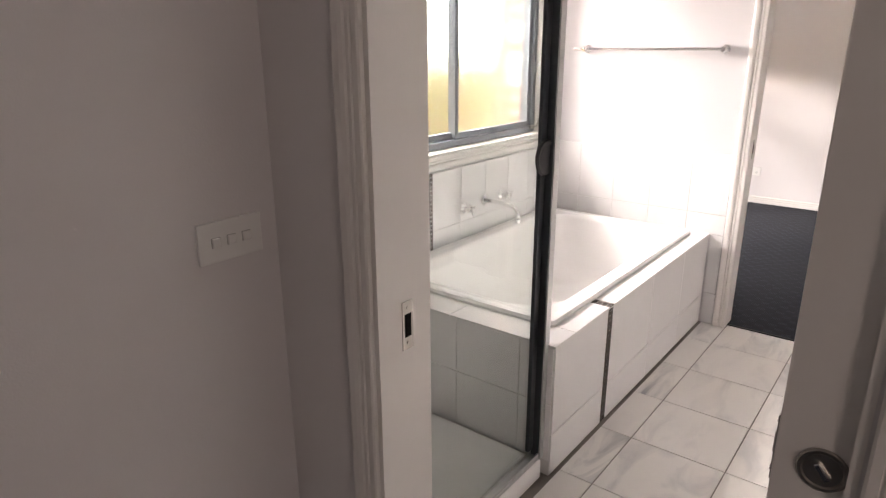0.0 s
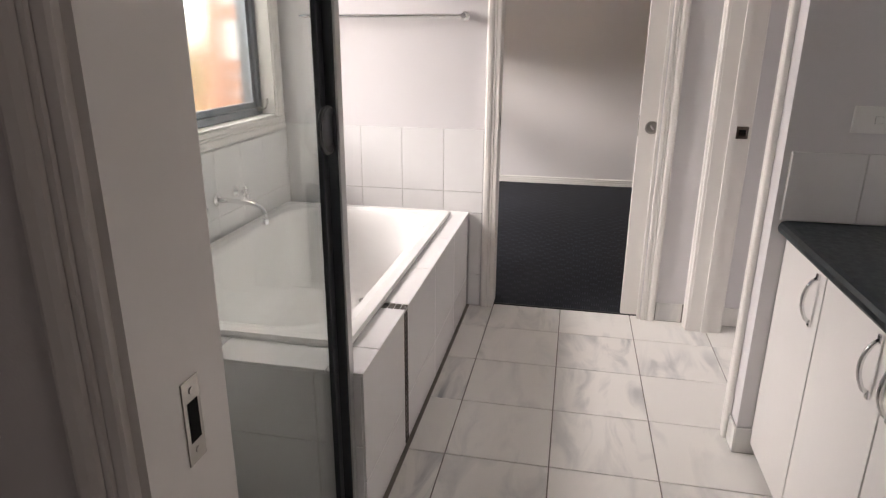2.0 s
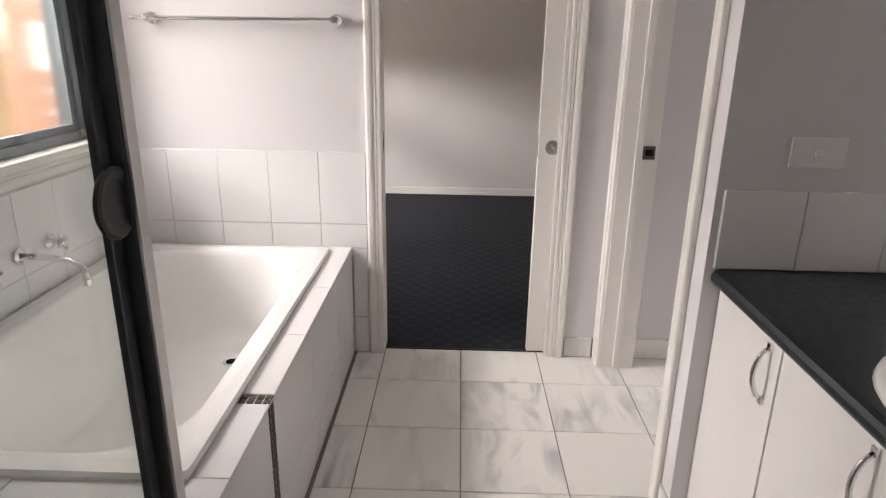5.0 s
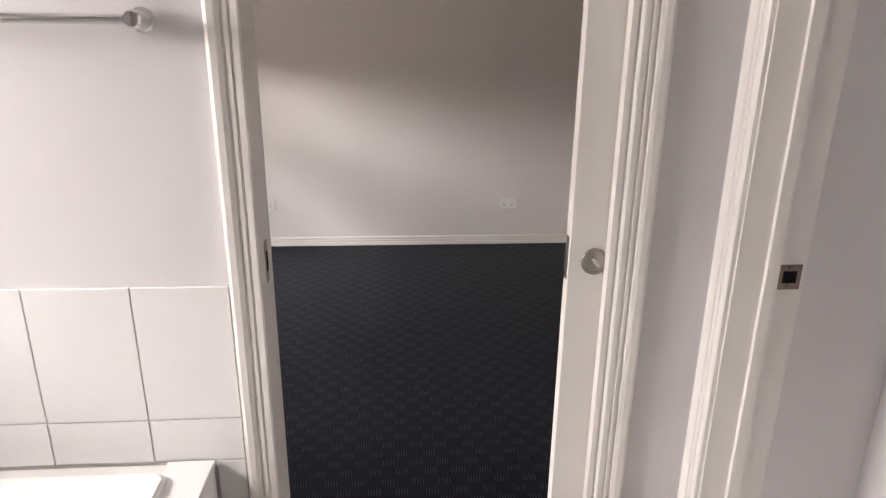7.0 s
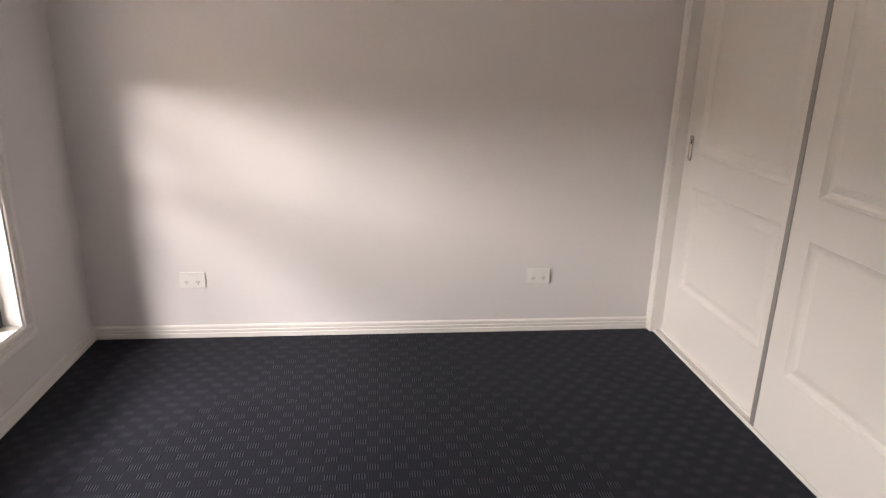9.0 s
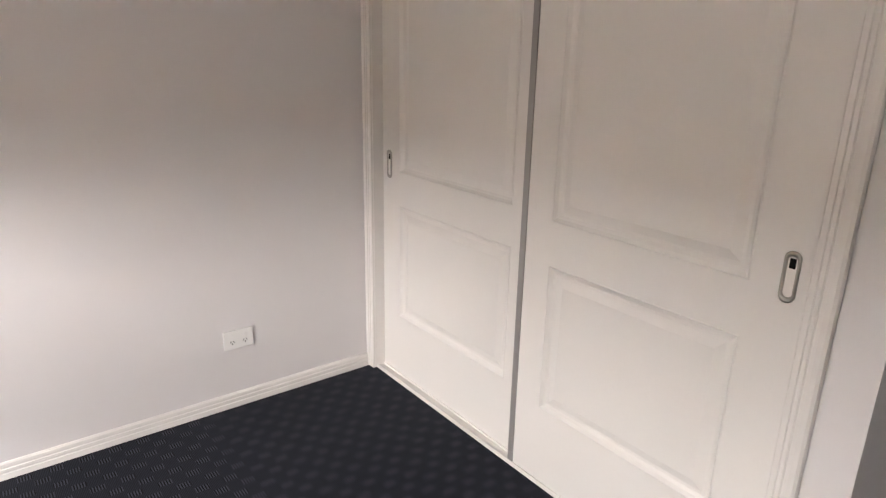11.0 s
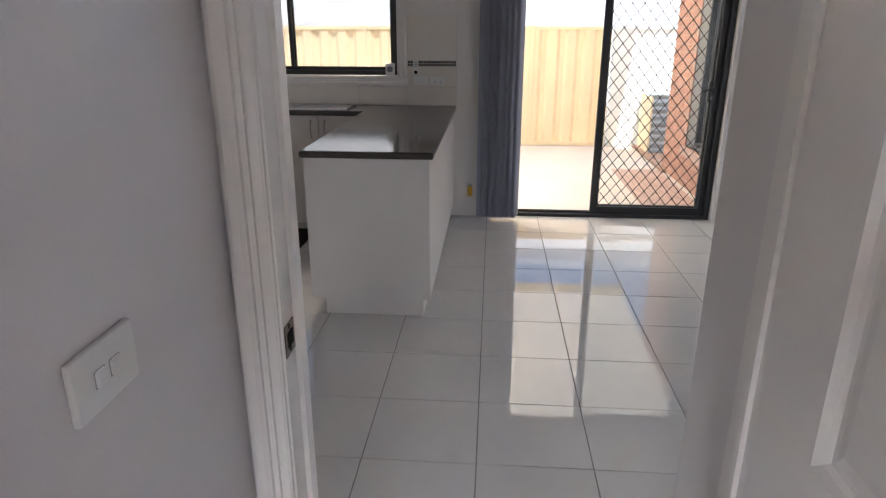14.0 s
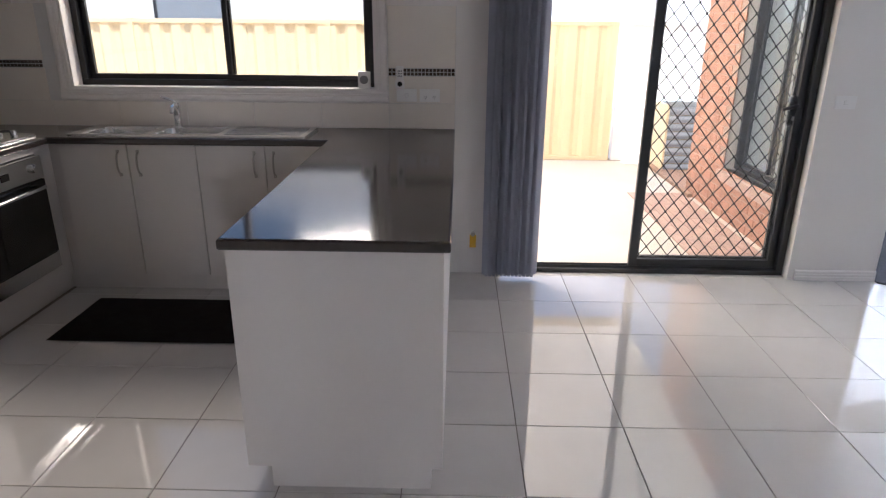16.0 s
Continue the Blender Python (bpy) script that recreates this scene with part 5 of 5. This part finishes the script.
part("door_handle", tube(bmesh.new(), [(-0.24, -0.02, 0.462), (-0.24, -0.052, 0.466), (-0.2, -0.058, 0.467), (0, -0.06, 0.467), (0.2, -0.058, 0.467), (0.24, -0.052, 0.466), (0.24, -0.02, 0.462)], 0.010), M_STEEL, dr)
part("lower_trim", box(bmesh.new(), -0.298, 0.298, -0.02, -0.0005, 0.0, 0.087, 0.003), M_STEEL, ov)

ck = thing("gas_cooktop", (5.9, 3.57, CT), "stainless steel gas cooktop with black trivets", "cooktop")
part("tray", box(bmesh.new(), -0.36, 0.33, -0.24, 0.25, 0.0, 0.012, 0.005), M_STEEL, ck)
for x, y in ((-0.2, -0.11), (-0.2, 0.12), (0.14, -0.11), (0.14, 0.12)):
    part("burner", lathe(bmesh.new(), [(0.045, 0.012), (0.045, 0.022), (0.03, 0.03), (0.001, 0.031)], (x, y, 0)), M_BLACK, ck)
    for a in (0, 90, 180, 270):
        c, s = math.cos(radians(a + 45)), math.sin(radians(a + 45))
        bm = tube(bmesh.new(), [(x + 0.11 * c, y + 0.11 * s, 0.012), (x + 0.10 * c, y + 0.10 * s, 0.042), (x + 0.03 * c, y + 0.03 * s, 0.042)], 0.006, 8)
        part("trivet_arm", bm, M_BLACK, ck)
for k in range(4):
    part("dial", lathe(bmesh.new(), [(0.019, 0.012), (0.017, 0.034), (0.001, 0.035)], (0.285, -0.15 + k * 0.08, 0)), M_STEEL, ck)

snk = thing("kitchen_sink", (6.385, 2.5, CT), "stainless double-bowl sink with a drainer", "sink")
bm = bmesh.new()
x0, x1, y0, y1 = -0.185, 0.16, -0.655, 0.645
bowls = [(-0.15, 0.10, 0.24, 0.58), (-0.15, 0.10, -0.16, 0.19)]
xs = sorted({x0, x1, -0.15, 0.10})
ys = sorted({y0, y1, 0.24, 0.58, -0.16, 0.19})
for a, b in zip(xs, xs[1:]):
    for c, d in zip(ys, ys[1:]):
        if not any(q[0] <= a and b <= q[1] and q[2] <= c and d <= q[3] for q in bowls):
            bm.faces.new([bm.verts.new(p) for p in ((a, c, 0.014), (b, c, 0.014), (b, d, 0.014), (a, d, 0.014))])
for q in bowls:
    cx, cy, hx, hy = (q[0] + q[1]) / 2, (q[2] + q[3]) / 2, (q[1] - q[0]) / 2, (q[3] - q[2]) / 2
    rr = [ring_rr(bm, cx, cy, hx - i, hy - i, r, z, 4) for i, r, z in ((0.0, 0.0005, 0.014), (0.004, 0.03, 0.010), (0.007, 0.04, -0.02), (0.012, 0.045, -0.12), (0.035, 0.05, -0.145))]
    loft(bm, rr)
for f in bm.faces:
    f.smooth = False
for a, b, c, d in ((x0, y0, x1, y0), (x1, y0, x1, y1), (x1, y1, x0, y1), (x0, y1, x0, y0)):
    bm.faces.new([bm.verts.new(p) for p in ((a, b, 0.014), (c, d, 0.014), (c, d, 0.0), (a, b, 0.0))])
part("basin", bm, M_STEEL, snk)
for k in range(7):
    part("drainer_rib", box(bmesh.new(), -0.14 + k * 0.038, -0.13 + k * 0.038, -0.62, -0.2, 0.0142, 0.018, 0.001), M_STEEL, snk)
mx_ = thing("mixer_tap", (6.515, 2.66, CT + 0.002), "chrome kitchen mixer tap with a lever", "tap")
part("body", lathe(bmesh.new(), [(0.026, 0), (0.026, 0.008), (0.021, 0.014), (0.021, 0.11), (0.023, 0.13), (0.014, 0.145), (0.001, 0.147)], (0, 0, 0)), M_CHROME, mx_)
part("spout", tube(bmesh.new(), [(0, 0, 0.075), (-0.06, -0.015, 0.115), (-0.13, -0.035, 0.14), (-0.165, -0.045, 0.135), (-0.175, -0.047, 0.11)], 0.012), M_CHROME, mx_)
part("lever", tube(bmesh.new(), [(0, 0, 0.143), (-0.005, 0.02, 0.16), (-0.03, 0.075, 0.185)], 0.006), M_CHROME, mx_)

uc = thing("wall_cabinet", (6.2, 3.72, 1.6), "white laminate wall cupboard over the cooktop", "cabinet")
part("carcass", box(bmesh.new(), -1.4, 0.397, -0.14, 0.175, 0.0, 0.72, 0.002), M_LAMINATE, uc)
for k in range(3):
    d = part("cabinet_door", box(bmesh.new(), -1.398 + k * 0.598, -0.804 + k * 0.598, -0.16, -0.1415, 0.0, 0.72, 0.002), M_LAMINATE, uc)
    bow_handle(d, (-0.86 + k * 0.598, -0.16, 0.1), 0.12, 0.028, M_NICKEL, "y")

sb = structure("wall_tiling_kitchen", boxes((KX - 0.004, KX, 1.04, 3.895, CT, 1.06), (KX - 0.004, KX, 1.04, 1.43, 1.06, 1.6), (KX - 0.004, KX, 3.37, 3.895, 1.06, 1.6)), M_GROUTW, "cream glazed kitchen splashback tiles", "wall tiles")
tiles(sb, "splashback_tile", (KX - 0.004, 0, 0), (0, -1, 0), (0, 0, 1), [-3.88] + [-3.43 + k * 0.4 for k in range(6)] + [-1.042], [CT, 1.062], 0.0025, 0.005, M_KTILE)
tiles(sb, "splashback_tile", (KX - 0.004, 0, 0), (0, -1, 0), (0, 0, 1), [-1.43, -1.042], [1.062, 1.218, 1.262, 1.6], 0.0025, 0.005, M_KTILE, lambda a, b: 1.22 < b < 1.26)
tiles(sb, "splashback_tile", (KX - 0.004, 0, 0), (0, -1, 0), (0, 0, 1), [-3.88, -3.44], [1.062, 1.248, 1.292, 1.6], 0.0025, 0.005, M_KTILE, lambda a, b: 1.25 < b < 1.29)
sb2 = structure("wall_tiling_cooktop", boxes((4.3, KX, 3.896, 3.9, CT, 1.6)), M_GROUTW, "cream glazed tiles behind the cooktop", "wall tiles")
tiles(sb2, "splashback_tile", (0, 3.896, 0), (1, 0, 0), (0, 0, 1), [4.3 + k * 0.4 for k in range(6)] + [KX - 0.012], [CT, 1.248, 1.292, 1.6], 0.0025, 0.005, M_KTILE, lambda a, b: 1.25 < b < 1.29)
mosaic(sb, "mosaic_band", "dark brown mosaic band", (KX - 0.006, 1.43, 1.219), (0, -1, 0), (0, 0, 1), 18, 2)
mosaic(sb, "mosaic_band", "dark brown mosaic band", (KX - 0.006, 3.875, 1.249), (0, -1, 0), (0, 0, 1), 20, 2)
mosaic(sb2, "mosaic_band", "dark brown mosaic band", (4.3, 3.894, 1.249), (1, 0, 0), (0, 0, 1), 106, 2)

rm = thing("remote_holder", (KX - 0.011, 1.362, 1.15), "white remote control in a wall holder", "remote control", rz=-90)
part("holder", box(bmesh.new(), -0.026, 0.026, -0.022, 0, 0.0, 0.05, 0.006), M_PLASTIC, rm)
rc = part("remote", box(bmesh.new(), -0.021, 0.021, -0.018, -0.003, 0.03, 0.125, 0.005), M_PLASTIC, rm)
part("button_ring", lathe(bmesh.new(), [(0.014, 0.0), (0.013, 0.003), (0.007, 0.003), (0.001, 0.002)], (0, -0.0225, 0.025), "y"), M_HOLESHADE_BLACK, rm)
for i in range(3):
    for j in range(3):
        part("button", box(bmesh.new(), -0.012 + i * 0.009, -0.006 + i * 0.009, -0.0195, -0.0175, 0.065 + j * 0.014, 0.073 + j * 0.014), M_ROLLER, rc)
bx = thing("doorbell_box", (6.625, 1.575, 1.144), "small white plastic box standing on the window sill", "chime box", rz=-90)
part("case", box(bmesh.new(), -0.036, 0.036, -0.014, 0.014, 0.0, 0.095, 0.006), M_PLASTIC, bx)
part("ring", lathe(bmesh.new(), [(0.024, 0), (0.024, 0.003), (0.019, 0.003), (0.018, 0.001), (0.001, 0.001)], (0, -0.0165, 0.05), "y"), M_ROLLER, bx)
tg = thing("gas_bayonet_tag", (KX - 0.012, 0.92, 0.175), "yellow tag hanging on a wall gas outlet", "tag", rz=-90)
part("tag", box(bmesh.new(), -0.02, 0.02, -0.003, 0.0, 0.0, 0.085, 0.001), M_YELLOW, tg)
part("outlet", cyl(bmesh.new(), (0, 0.012, 0.09), (0, -0.012, 0.09), 0.014), M_NICKEL, tg)
fm = thing("floor_mat", (5.84, 2.58, 0.0), "dark brown rectangular kitchen floor mat", "mat")
bm = bmesh.new()
nx, ny = 10, 16
rows = [[bm.verts.new((-0.26 + 0.52 * i / nx, -0.48 + 0.96 * j / ny, 0.007 + 0.0015 * math.sin(i * 1.3) * math.cos(j * 0.9))) for j in range(ny + 1)] for i in range(nx + 1)]
for i in range(nx):
    for j in range(ny):
        bm.faces.new((rows[i][j], rows[i + 1][j], rows[i + 1][j + 1], rows[i][j + 1]))
bmesh.ops.solidify(bm, geom=list(bm.faces), thickness=0.006)
part("mat_body", bm, M_MAT, fm)


# ---- outside ----
GZ = -0.1
structure("ground", boxes((-200, 200, -200, 200, GZ - 0.5, GZ - 0.02)), M_SOIL, "dry bare ground round the house", "ground")
structure("patio", boxes((6.85, 10.72, -0.7, 9.0, GZ - 0.1, GZ), (9.124, 10.72, -1.26, -0.7, GZ - 0.1, GZ)), M_CONCRETE, "pale concrete patio in bright sun", "patio")
structure("mulch_bed", boxes((8.98, 10.72, -5.0, -1.264, GZ - 0.1, GZ + 0.03)), M_MULCH, "red-brown mulch round the raised garden bed", "mulch")
structure("side_path", boxes((-3.6, -1.4, -8, 8, GZ - 0.1, GZ)), M_CONCRETE, "pale concrete side path", "path")
structure("footing", boxes((-1.4, 6.85, -6.4, 4.0, GZ - 0.1, GZ), (6.85, 8.95, -5.7, -1.264, GZ - 0.1, GZ)), M_CONCRETE, "concrete slab edge under the house", "footing")
pv = structure("paving", boxes((6.85, 9.12, -1.26, -0.704, GZ - 0.1, GZ - 0.004)), M_MORTAR, "red brick paving by the sliding door", "paving")
tiles(pv, "paver", (0, 0, GZ + 0.004), (1, 0, 0), (0, 1, 0), cuts(6.855, 9.12, 6.855, 0.226), cuts(-1.255, -0.706, -1.255, 0.112), 0.006, 0.012, M_PAVER, lift=0.0)


def brick_wall(name, origin, ax, ay, w, h, label, hole=None, first=300):
    """A brick face with recessed joints in local x (width) and y (height)."""
    m = frame_m(origin, ax, ay)
    bm = bmesh.new()
    for x0, x1, y0, y1 in ((0, w, 0, h),) if not hole else ((0, hole[0], 0, h), (hole[1], w, 0, h), (hole[0], hole[1], 0, hole[2]), (hole[0], hole[1], hole[3], h)):
        box(bm, x0, x1, y0, y1, -0.02, -0.006)
    bm.transform(m)
    wl = structure(name, bm, M_MORTAR, label, "brick wall")
    me = tile_mesh("brick", 0.23, 0.076, 0.012, M_BRICK, 0.003)
    rest, count, row = bmesh.new(), 0, 0
    y = 0.0
    while y + 0.076 <= h:
        x = -0.12 if row % 2 else 0.0
        while x < w:
            a, b = max(x, 0), min(x + 0.23, w)
            if b - a > 0.04 and not (hole and hole[0] < (a + b) / 2 < hole[1] and hole[2] < y + 0.038 < hole[3]):
                if b - a > 0.225 and count < first and y < 2.1:
                    ob = new("brick", me)
                    ob.parent = wl
                    ob.matrix_world = m @ Matrix.Translation(((a + b) / 2, y + 0.038, random.uniform(-0.0015, 0.0015)))
                    count += 1
                else:
                    box(rest, a, b, y, y + 0.076, -0.012, random.uniform(-0.0015, 0.0015))
            x += 0.24
        y += 0.086
        row += 1
    rest.transform(m)
    tagged(part("brick_course", rest, M_BRICK, wl), kind="stuff")
    return wl


brick_wall("brick_wall_living", (9.2, -1.312, GZ), (-1, 0, 0), (0, 0, 1), 2.35, 2.5, "red brick outer wall of the living room", (0.82, 1.9, 0.41, 2.2))
brick_wall("brick_wall_pier", (9.212, -2.32, GZ), (0, 1, 0), (0, 0, 1), 1.0, 2.5, "red brick return of the living room wall", first=60)
structure("brick_sill", boxes((7.28, 8.4, -1.41, -1.27, 0.23, 0.31)), M_PAVER, "brick window sill", "window sill")
brick_wall("brick_wall_bathroom_reveal", (-1.52, -0.1, GZ), (1, 0, 0), (0, 0, 1), 0.22, 2.5, "red brick outer reveal beside the bathroom window", first=60)
structure("outer_wall_west", boxes((-1.52, -1.402, -0.078, 0.7, GZ, H), (-1.52, -1.402, -2.67, -1.42, GZ, H), (-1.52, -1.402, 2.68, 3.4, GZ, H), (-1.52, -1.402, -1.42, -0.1, GZ, 0.97), (-1.52, -1.402, 0.7, 2.68, GZ, 0.31)), M_BRICK, "red brick outer skin of the house", "wall")
structure("neighbour_house_side", boxes((-5.6, -4.6, -7, 8, GZ - 0.1, 2.6)), M_RENDERW, "pale wall of the neighbouring house", "house")


def fence_bay(at, rz, w, h, label):
    """A corrugated steel fence bay between posts; it faces local -y."""
    f = thing("fence_panel", at, label, "fence", "steel boundary fence", rz=rz)
    bm = bmesh.new()
    pitch, d = 0.25, 0.035
    x, pts = 0.02, []
    while x < w - 0.02:
        for u, y in ((0, 0), (0.07, 0), (0.115, d), (0.175, d), (0.22, 0)):
            if x + u < w - 0.02:
                pts.append((x + u, y))
        x += pitch
    pts.append((w, 0))
    for (xa, ya), (xb, yb) in zip(pts, pts[1:]):
        v = [bm.verts.new(p) for p in ((xa, ya, 0.03), (xb, yb, 0.03), (xb, yb, h - 0.03), (xa, ya, h - 0.03), (xa, ya + 0.004, 0.03), (xb, yb + 0.004, 0.03), (xb, yb + 0.004, h - 0.03), (xa, ya + 0.004, h - 0.03))]
        bm.faces.new(v[:4])
        bm.faces.new(v[:3:-1])
    sheet = part("sheet", bm, M_FENCE, f)
    part("top_rail", box(bmesh.new(), 0, w, -0.012, 0.05, h - 0.05, h, 0.004), M_FENCE, f)
    part("bottom_rail", box(bmesh.new(), 0, w, -0.012, 0.05, 0.0, 0.05, 0.004), M_FENCE, f)
    part("post", box(bmesh.new(), -0.03, 0.03, -0.02, 0.06, -0.0, h + 0.01, 0.004), M_FENCE, f)
    return f


FH = 1.64
for k in range(4):
    fence_bay((10.75, 9.66 - k * 2.36, GZ), -90, 2.36, FH, "cream corrugated steel fence panel with posts")
fence_bay((10.75, 0.22, GZ), -90, 1.08, FH, "short cream corrugated steel fence panel ending at a pale wall")
for k in range(5):
    fence_bay((-3.35, -6.0 + k * 2.36, GZ), 90, 2.36, 1.5, "cream corrugated steel fence panel along the side path")
gw = thing("garden_wall", (10.75, -3.2, GZ), "pale rendered garden wall with a flat cap", "wall")
part("wall_body", box(bmesh.new(), 0, 0.14, -2.3, 2.3, 0, 1.6, 0.004), M_RENDERW, gw)
part("cap", box(bmesh.new(), -0.03, 0.17, -2.3, 2.3, 1.6, 1.65, 0.006), M_RENDERW, gw)
for k in range(2):
    fence_bay((8.4 + k * 2.36, 9.25, GZ), 0, 2.36, FH, "cream corrugated steel fence panel with posts")

bed = thing("garden_bed", (10.4, -1.75, GZ + 0.03), "corrugated galvanised raised garden bed beside the fence", "garden bed")
bm = bmesh.new()
pts = []
for k in range(41):
    z = k * 0.73 / 40
    pts.append((0.012 * math.sin(k * math.tau / 5.0), z))
for sx, sy, ex, ey in ((-0.3, -0.4, -0.3, 0.4), (0.3, 0.4, 0.3, -0.4), (0.3, -0.4, -0.3, -0.4)):
    nx_, ny_ = -(ey - sy), (ex - sx)
    ln = math.hypot(nx_, ny_)
    nx_, ny_ = nx_ / ln, ny_ / ln
    a = [bm.verts.new((sx + nx_ * o, sy + ny_ * o, z)) for o, z in pts]
    b = [bm.verts.new((ex + nx_ * o, ey + ny_ * o, z)) for o, z in pts]
    for k in range(len(pts) - 1):
        bm.faces.new((a[k], b[k], b[k + 1], a[k + 1]))
part("sheet_sides", bm, M_GALV, bed)
part("end_board", box(bmesh.new(), -0.31, 0.31, 0.4, 0.425, 0.0, 0.73, 0.003), M_FENCE, bed, "cream sheet end of the bed")
part("soil", box(bmesh.new(), -0.29, 0.29, -0.39, 0.39, 0.0, 0.65), M_SOIL, bed)

nh = thing("neighbour_house", (16.0, 2.0, GZ), "pale rendered neighbouring house beyond the fence", "house")
part("wall", boxes((0, 0.2, -9, 10, 0, 3.7)), M_RENDERW, nh)
bm = bmesh.new()
extrude(bm, [(-0.06, 3.70), (3.5, 5.2), (3.5, 5.3), (-0.06, 3.82)], frame_m((0, 10.5, 0), (1, 0, 0), (0, 0, 1)), 20.0)
part("roof", bm, M_ROOFM, nh)
for y in (-1.4, 3.6, 6.5):
    wv = part("window", boxes((-0.03, 0.0, y, y + 1.4, 1.2, 1.27), (-0.03, 0.0, y, y + 1.4, 2.2, 2.27), (-0.03, 0.0, y, y + 0.06, 1.27, 2.2), (-0.03, 0.0, y + 1.34, y + 1.4, 1.27, 2.2)), M_ALU, nh)
    part("pane", box(bmesh.new(), -0.012, -0.002, y + 0.06, y + 1.34, 1.27, 2.2), M_GALV, wv)


def shrub(at, height, spread, leaves):
    """A loose garden shrub: bent stems and many small folded leaves."""
    sh = thing("shrub", at, "leafy green garden shrub against the side fence", "shrub")
    tips = []
    for k in range(7):
        a = k * math.tau / 7 + random.uniform(-0.3, 0.3)
        dx, dy, hh = spread * 0.35 * math.cos(a), spread * 0.6 * math.sin(a), height * random.uniform(0.7, 1.0)
        pts = [(0.03 * math.cos(a), 0.03 * math.sin(a), 0), (dx * 0.3, dy * 0.3, hh * 0.4), (dx * 0.8, dy * 0.8, hh * 0.75), (dx, dy, hh)]
        part("stem", tube(bmesh.new(), pts, 0.011, 6), M_BARK, sh)
        tips += pts[1:]
    bm = bmesh.new()
    for k in range(leaves):
        c = Vector(random.choice(tips)) + Vector((random.gauss(0, spread * 0.14), random.gauss(0, spread * 0.2), random.gauss(0, height * 0.1)))
        m = Matrix.Translation(c) @ Euler((random.uniform(-1, 1), random.uniform(-1, 1), random.uniform(0, 6.3))).to_matrix().to_4x4()
        ln, wd = random.uniform(0.05, 0.09), random.uniform(0.016, 0.028)
        v = [bm.verts.new(m @ Vector(p)) for p in ((0, 0, 0), (ln * 0.5, wd, 0.008), (ln, 0, -0.006), (ln * 0.5, -wd, 0.008))]
        bm.faces.new((v[0], v[1], v[2]))
        bm.faces.new((v[0], v[2], v[3]))
    tagged(part("leaves", bm, M_LEAF, sh), kind="stuff")


shrub((-3.05, 1.3, GZ), 2.3, 0.9, 1500)


def patio_roof():
    """A ribbed translucent sheet roof over the patio, its ribs running away from the house."""
    bm = bmesh.new()
    prof, y = [], -1.28
    while y < 1.5:
        prof += [(y, 0.0), (y + 0.05, 0.0), (y + 0.075, 0.03), (y + 0.125, 0.03), (y + 0.15, 0.0)]
        y += 0.2
    for (ya, za), (yb, zb) in zip(prof, prof[1:]):
        bm.faces.new([bm.verts.new(p) for p in ((6.86, ya, 2.36 + za), (10.6, ya, 2.30 + za), (10.6, yb, 2.30 + zb), (6.86, yb, 2.36 + zb))])
    roof = structure("patio_roof", bm, M_ROOFSHEET, "cream ribbed translucent patio roof", "roof")
    part("edge_beam", box(bmesh.new(), 10.5, 10.56, -1.28, 1.5, 2.18, 2.295, 0.004), M_FENCE, roof)
    part("ledger", box(bmesh.new(), 6.855, 6.9, -1.28, 1.5, 2.23, 2.345, 0.004), M_FENCE, roof)


patio_roof()


# ---- floor tiles ----
tiles(floor_bath, "floor_tile", (0, 0, 0), (1, 0, 0), (0, 1, 0), cuts(-0.13, 1.455, 0.001, 0.357), cuts(-2.62, 0.036, -0.257, 0.355), 0.004, 0.006, M_FLOORB,
      lambda a, b: (a > 1.04 and -2.5 < b < -1.1), lift=0.0)
KT, KTY = 0.406, 0.424
tiles(floor_kitchen, "floor_tile", (0, 0, 0), (1, 0, 0), (0, 1, 0), cuts(2.408, KX + 0.03, 4.14, KT), cuts(-3.2, 3.3, 0.776, KTY), 0.004, 0.006, M_FLOORK, lift=0.0)
tiles(floor_kitchen, "far_floor_tile", (0, 0, 0), (1, 0, 0), (0, 1, 0), [2.6, 4.0, 5.2], [-5.6, -4.4, -3.2], 0.004, 0.006, M_FLOORK, lift=0.0)
